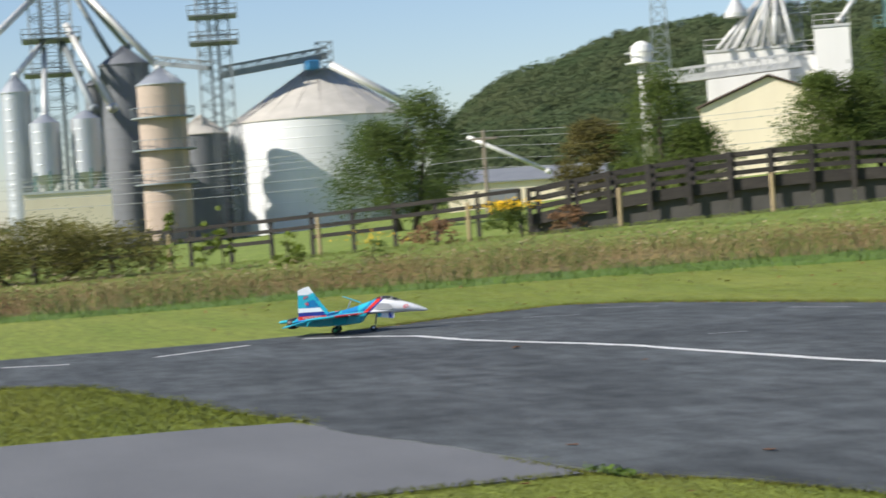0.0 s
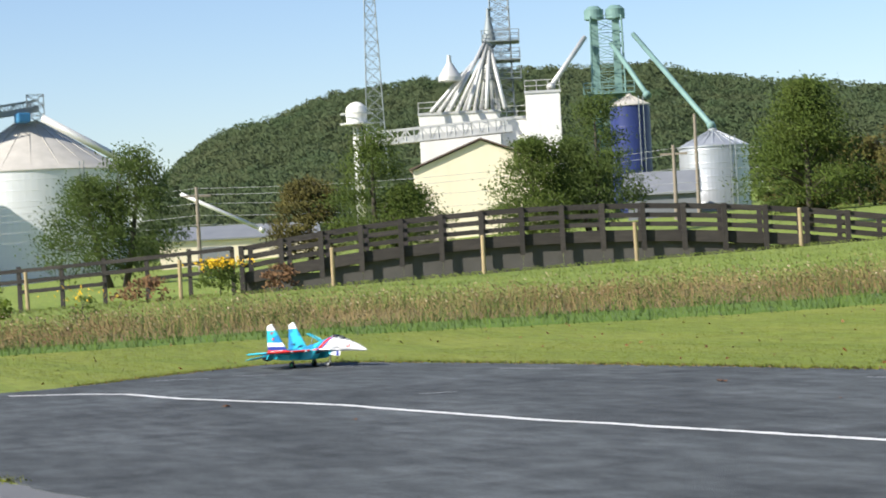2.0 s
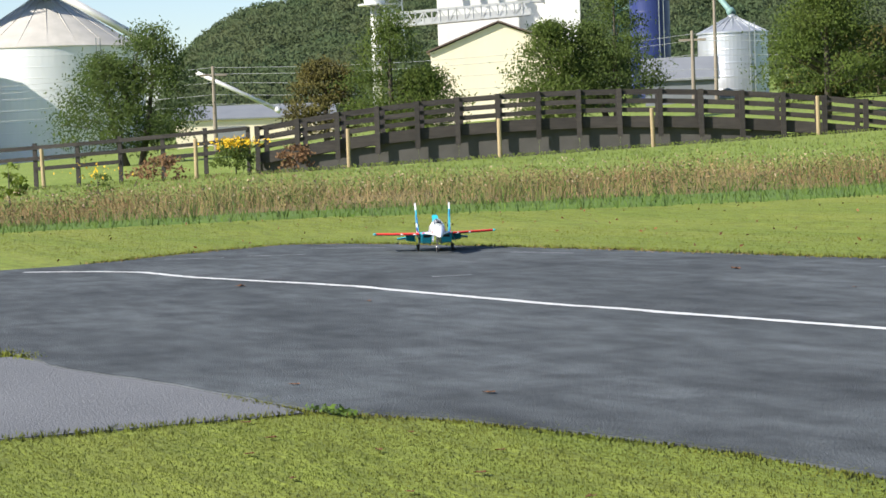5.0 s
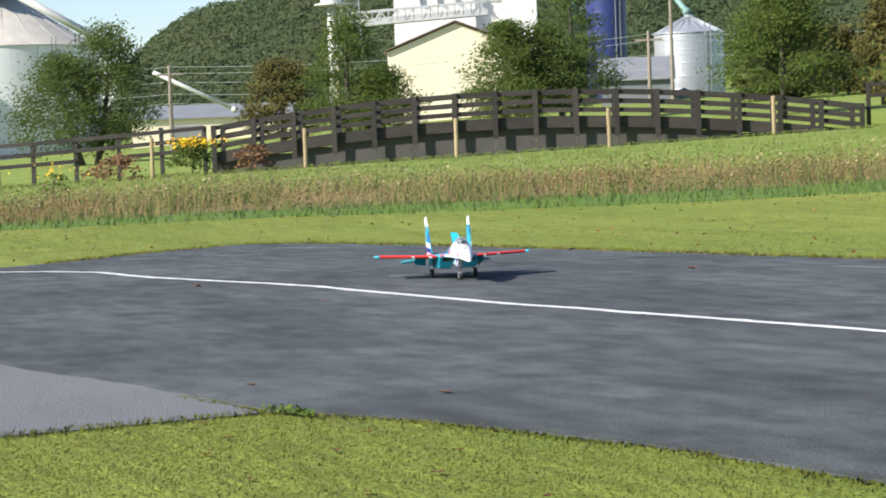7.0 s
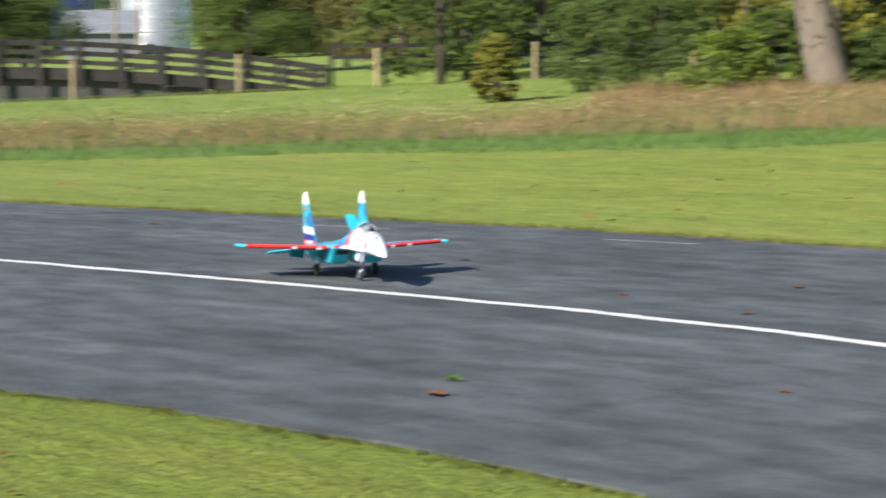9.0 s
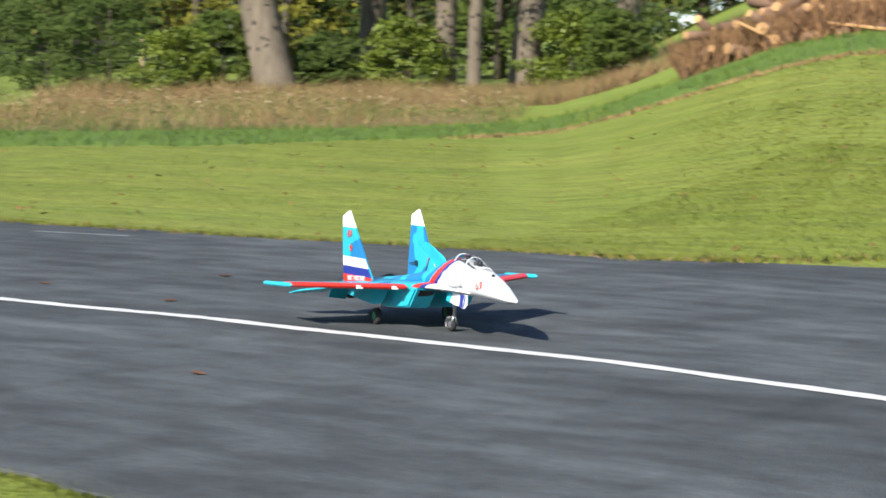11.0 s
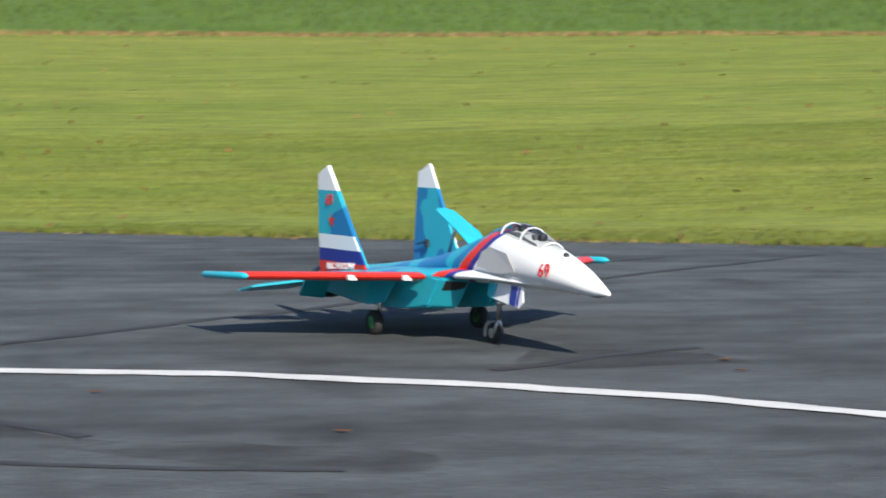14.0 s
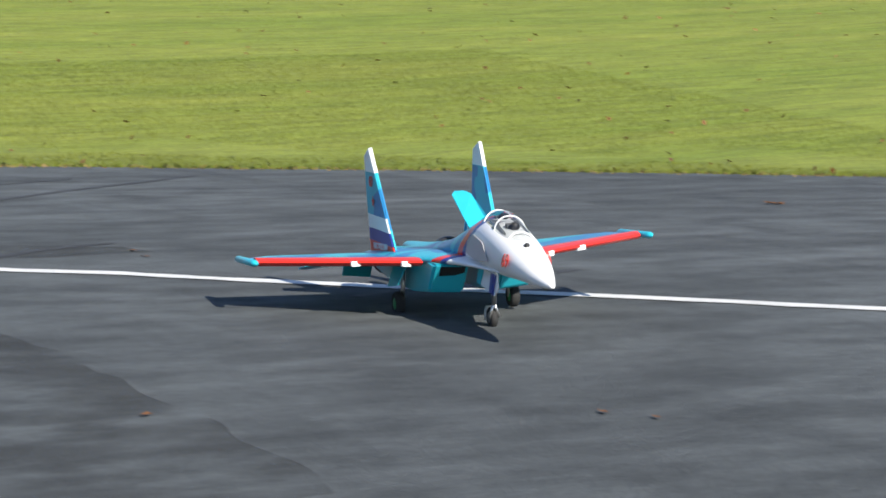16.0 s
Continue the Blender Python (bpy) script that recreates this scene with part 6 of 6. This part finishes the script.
        bm = lathe([(0.028, -0.020), (0.046, -0.021), (0.055, -0.012), (0.055, 0.012), (0.046, 0.021), (0.028, 0.020)], 28, False)
        ty = part("wheel", bm, M_TYRE, jet, "black main wheel with green hub", True)
        ty.matrix_basis = pose(-1.49, s * 0.268, 0.056, 90, 0, 0)
        part("hub", lathe([(0.030, -0.017), (0.030, 0.017), (0.012, 0.024), (0.004, 0.024)], 20), M_HUB, ty, "green wheel hub")
        part("gear_door", panel([(-1.30, s * 0.265, 0.245), (-1.52, s * 0.265, 0.245), (-1.50, s * 0.31, 0.135), (-1.32, s * 0.31, 0.150)], (0, s, 0), 0.005), M_CYAN, jet, "turquoise main gear door hanging open")
    # dorsal airbrake, raised, with its strut
    part("airbrake", panel([(-1.05, -0.045, 0.388), (-1.05, 0.045, 0.388), (-1.12, 0.052, 0.437), (-1.31, 0.044, 0.527), (-1.345, 0.022, 0.540), (-1.345, -0.022, 0.540), (-1.31, -0.044, 0.527), (-1.12, -0.052, 0.437)], (-0.46, 0, 0.89), 0.010), M_CYAN, jet, "raised turquoise dorsal airbrake")
    bars("airbrake_strut", [((-1.30, 0, 0.340), (-1.22, 0, 0.490))], 0.006, M_CHROME, jet, "thin steel airbrake strut", 8)
    # canopy
    keys = [(-0.335, 0.402, 0.012, 0.006, 0.004), (-0.40, 0.402, 0.046, 0.032, 0.01), (-0.50, 0.406, 0.062, 0.054, 0.01), (-0.62, 0.410, 0.068, 0.064, 0.01), (-0.74, 0.412, 0.064, 0.058, 0.01), (-0.88, 0.412, 0.046, 0.034, 0.01)]
    gl = part("canopy", loft(smoothed(keys, 30), 28), M_GLASS, jet, "smoked clear two-seat canopy", True)
    gl.visible_shadow = False
    for x, zc, w, h in ((-0.435, 0.403, 0.0535, 0.0410), (-0.585, 0.4085, 0.0665, 0.0615), (-0.745, 0.412, 0.0640, 0.0580)):
        pts = [Vector((x, w * math.cos(math.pi * k / 16), zc + h * math.sin(math.pi * k / 16))) for k in range(17)]
        bars("canopy_frame", list(zip(pts, pts[1:])), 0.0030, M_WHITE, gl, "white canopy bow")
    for s in (-1, 1):
        pts = [Vector((-0.335 - 0.5 * f, s * (0.012 + 0.052 * math.sin(math.pi * min(1, f * 1.05)) ** 0.6), 0.404 + 0.010 * f)) for f in [k / 12 for k in range(13)]]
        bars("canopy_sill", list(zip(pts, pts[1:])), 0.0035, M_WHITE, gl, "white canopy sill")
    for x in (-0.50, -0.66):
        bm = bmesh.new()
        box(bm, x - 0.055, x - 0.025, -0.03, 0.03, 0.39, 0.452, 0.008)
        box(bm, x - 0.03, x + 0.03, -0.03, 0.03, 0.39, 0.412, 0.006)
        part("cockpit_seat", bm, M_SEAT, jet, "dark ejection seat")
        part("headrest", lathe([(0.004, -0.02), (0.018, -0.012), (0.021, 0), (0.018, 0.012), (0.004, 0.02)], 14), M_DARK, jet, "dark rounded headrest", True).location = (x - 0.012, 0, 0.446)
    part("cockpit_floor", loft([(-0.36, 0.404, 0.02, 0.004, 0.01), (-0.50, 0.424, 0.056, 0.004, 0.03), (-0.66, 0.436, 0.058, 0.004, 0.03), (-0.80, 0.438, 0.046, 0.004, 0.03)], 16), M_SEAT, jet, "dark cockpit tub")
    part("sensor_ball", lathe([(0.002, -0.013), (0.010, -0.009), (0.013, 0), (0.010, 0.009), (0.002, 0.013)], 16), M_DARK, jet, "black sensor ball before the canopy", True).location = (-0.318, -0.008, 0.418)
    # nose undercarriage
    bars("nose_leg", [((-0.86, 0, 0.255), (-0.895, 0, 0.10)), ((-0.895, 0.0, 0.105), (-0.90, 0.022, 0.048), 0.005), ((-0.895, 0.0, 0.105), (-0.90, -0.022, 0.048), 0.005), ((-0.83, 0, 0.245), (-0.89, 0, 0.13), 0.005), ((-0.875, -0.02, 0.16), (-0.875, 0.02, 0.16), 0.008)], 0.009, M_CHROME, jet, "bright steel nose leg with links", 10)
    nw = part("nose_wheel", lathe([(0.02, -0.014), (0.038, -0.015), (0.044, -0.007), (0.044, 0.007), (0.038, 0.015), (0.02, 0.014)], 26, False), M_TYRE, jet, "small black nose wheel", True)
    nw.matrix_basis = pose(-0.90, 0, 0.045, 90, 0, 0)
    part("hub", lathe([(0.022, -0.015), (0.022, 0.015), (0.006, 0.018)], 16), M_CHROME, nw, "steel hub")
    arc = [Vector((-0.90 - 0.053 * math.cos(t), 0, 0.045 + 0.053 * math.sin(t))) for t in [radians(-20 + 12 * k) for k in range(11)]]
    bm = bmesh.new()
    rows = [[bm.verts.new(p + Vector((0, yy, 0))) for p in arc] for yy in (-0.02, 0.02)]
    for k in range(10):
        bm.faces.new((rows[0][k], rows[0][k + 1], rows[1][k + 1], rows[1][k]))
    bmesh.ops.solidify(bm, geom=bm.faces[:], thickness=0.003)
    part("mudguard", bm, M_WHITE, jet, "white nose wheel mudguard")
    door = part("nose_gear_door", panel([(-0.57, -0.062, 0.262), (-0.84, -0.062, 0.250), (-0.84, -0.075, 0.190), (-0.59, -0.075, 0.172), (-0.56, -0.070, 0.20)], (0, -1, 0), 0.006), M_WHITE, jet, "white nose gear door with blue stripes")
    part("blue_stripe", panel([(-0.605, -0.0695, 0.258), (-0.655, -0.0695, 0.256), (-0.655, -0.0825, 0.180), (-0.612, -0.0825, 0.177)], (0, -1, 0), 0.003), M_NAVY, door, "navy stripe")
    part("blue_stripe", panel([(-0.58, -0.0695, 0.258), (-0.59, -0.0695, 0.258), (-0.6, -0.0825, 0.176), (-0.592, -0.0825, 0.176)], (0, -1, 0), 0.003), M_NAVY, door, "navy stripe")
    part("cyan_root", panel([(-0.77, -0.0695, 0.2505), (-0.838, -0.0695, 0.2475), (-0.838, -0.0825, 0.192), (-0.79, -0.0825, 0.188)], (0, -1, 0), 0.003), M_CYAN, door, "turquoise patch")
    part("nose_underside", loft([(-0.06, 0.300, 0.006, 0.002, 0.003), (-0.09, 0.294, 0.014, 0.002, 0.004), (-0.13, 0.288, 0.010, 0.002, 0.003)], 14), M_DARK, jet, "small dark patch under the nose tip")
    set_stance(jet)
    return jet


SIZE = 0.925


def set_stance(jet):
    """The airframe sits nose-up on its legs, with a drooping nose; the wheels and lower legs stay on the ground."""
    pivot = Vector((-1.49, 0, 0.16))
    turn = Matrix.Rotation(radians(-3.0), 4, "Y")
    ground_parts = ("wheel", "nose_wheel", "hub", "mudguard")

    fin_parts = ("fin", "inner_skin", "rudder_linkage", "fin_number", "fin_lettering", "star")
    wing_parts = ("wing", "leading_edge", "white_marking", "tip_rail", "flap")

    def settle(p, kind=""):
        q = Vector(p)
        if kind in fin_parts:
            q.x += 0.27 * (q.z - 0.262)
            q.z = 0.262 + (q.z - 0.262) * 1.27
        if kind in wing_parts and abs(q.y) > 0.27:
            q.z += 0.085 * (abs(q.y) - 0.27)
            q.y = math.copysign(0.27 + (abs(q.y) - 0.27) * 1.22, q.y)
        if q.z > 0.33 and kind in ("fuselage", "canopy", "canopy_frame", "canopy_sill", "cockpit_floor", "cockpit_seat", "headrest", "sensor_ball"):
            q.z += 0.034 * math.exp(-((q.x + 0.68) / 0.24) ** 2) * min(1, (q.z - 0.33) / 0.06)
        if q.x > -1.0:
            q.z -= 0.120 * (q.x + 1.0) ** 1.25
            q.x = -1.0 + (q.x + 1.0) * 0.925
        return (pivot + turn @ (q - pivot)) * SIZE

    for ob in jet.children_recursive:
        kind = ob.name.split(".")[0]
        if kind in ground_parts:
            ob.data.transform(Matrix.Scale(SIZE, 4))
            ob.matrix_basis.translation *= SIZE
            if kind in ("nose_wheel", "mudguard"):
                ob.matrix_basis.translation.x -= 0.03
            continue
        loc = ob.matrix_basis.translation.copy()
        if loc.length > 1e-4 and kind != "tip_rail":
            ob.matrix_basis = Matrix.Translation(settle(loc, kind)) @ Matrix.Scale(SIZE, 4) @ turn @ Matrix.Translation(-loc) @ ob.matrix_basis
            continue
        for v in ob.data.vertices:
            if kind in ("main_leg", "nose_leg"):
                f = min(1, max(0, (v.co.z - 0.06) / 0.12))
                v.co = (v.co * SIZE).lerp(settle(v.co), f)
            else:
                v.co = settle(v.co + loc, kind) - loc
        ob.data.update()


jet = build_jet()


def motions():
    walk(jet, [
        (0.00, pose(-28.67, 8.72, 0.016, 0, 0, 70.0)),
        (0.50, pose(-29.29, 9.83, 0.016, 0, 0, 60.0)),
        (1.00, pose(-29.79, 10.74, 0.016, 0, 0, 48.0)),
        (1.50, pose(-29.68, 11.55, 0.016, 0, 0, 41.0)),
        (2.00, pose(-29.13, 12.35, 0.016, 0, 0, 26.0)),
        (2.50, pose(-27.97, 12.64, 0.016, 0, 0, 9.0)),
        (3.00, pose(-27.88, 12.92, 0.016, 0, 0, -5.9)),
        (3.50, pose(-27.96, 12.83, 0.016, 0, 0, -16.2)),
        (4.00, pose(-27.82, 12.77, 0.016, 0, 0, -19.5)),
        (4.20, pose(-27.70, 12.70, 0.016, 0, 0, -20.0)),
        (5.30, pose(-25.90, 11.75, 0.016, 0, 0, -21.0)),
        (6.30, pose(-23.55, 10.85, 0.016, 0, 0, -20.5)),
        (6.50, pose(-22.83, 10.61, 0.016, 0, 0, -20.0)),
        (7.00, pose(-20.39, 10.11, 0.016, 0, 0, -18.1)),
        (7.50, pose(-18.68, 10.22, 0.016, 0, 0, -18.3)),
        (8.00, pose(-16.36, 10.17, 0.016, 0, 0, -18.8)),
        (8.50, pose(-14.39, 10.13, 0.016, 0, 0, -21.7)),
        (9.00, pose(-12.77, 10.15, 0.016, 0, 0, -23.6)),
        (9.50, pose(-11.20, 10.22, 0.016, 0, 0, -26.0)),
        (10.00, pose(-9.46, 10.00, 0.016, 0, 0, -27.0)),
        (10.20, pose(-8.85, 10.10, 0.016, 0, 0, -26.3)),
        (11.25, pose(-5.90, 10.45, 0.016, 0.3, 0, -26.4)),
        (12.30, pose(-2.66, 10.70, 0.016, 0.3, 0, -25.8)),
        (12.50, pose(-1.86, 10.48, 0.016, 0.2, 0, -29.0)),
        (13.00, pose(-0.05, 10.28, 0.016, 0.5, 0, -38.4)),
        (13.50, pose(1.41, 9.69, 0.016, 0.4, 0, -52.2)),
        (14.00, pose(2.22, 8.35, 0.016, 0.4, 0, -71.1)),
        (14.50, pose(2.85, 7.70, 0.016, 1.0, 0, -80.1)),
        (15.00, pose(3.05, 6.50, 0.016, 1.6, 0, -88.5)),
        (15.50, pose(2.95, 5.46, 0.012, 2.4, 0, -96.5)),
        (16.00, pose(2.75, 4.37, 0.010, 3.4, 0, -102.8)),
    ])


motions()
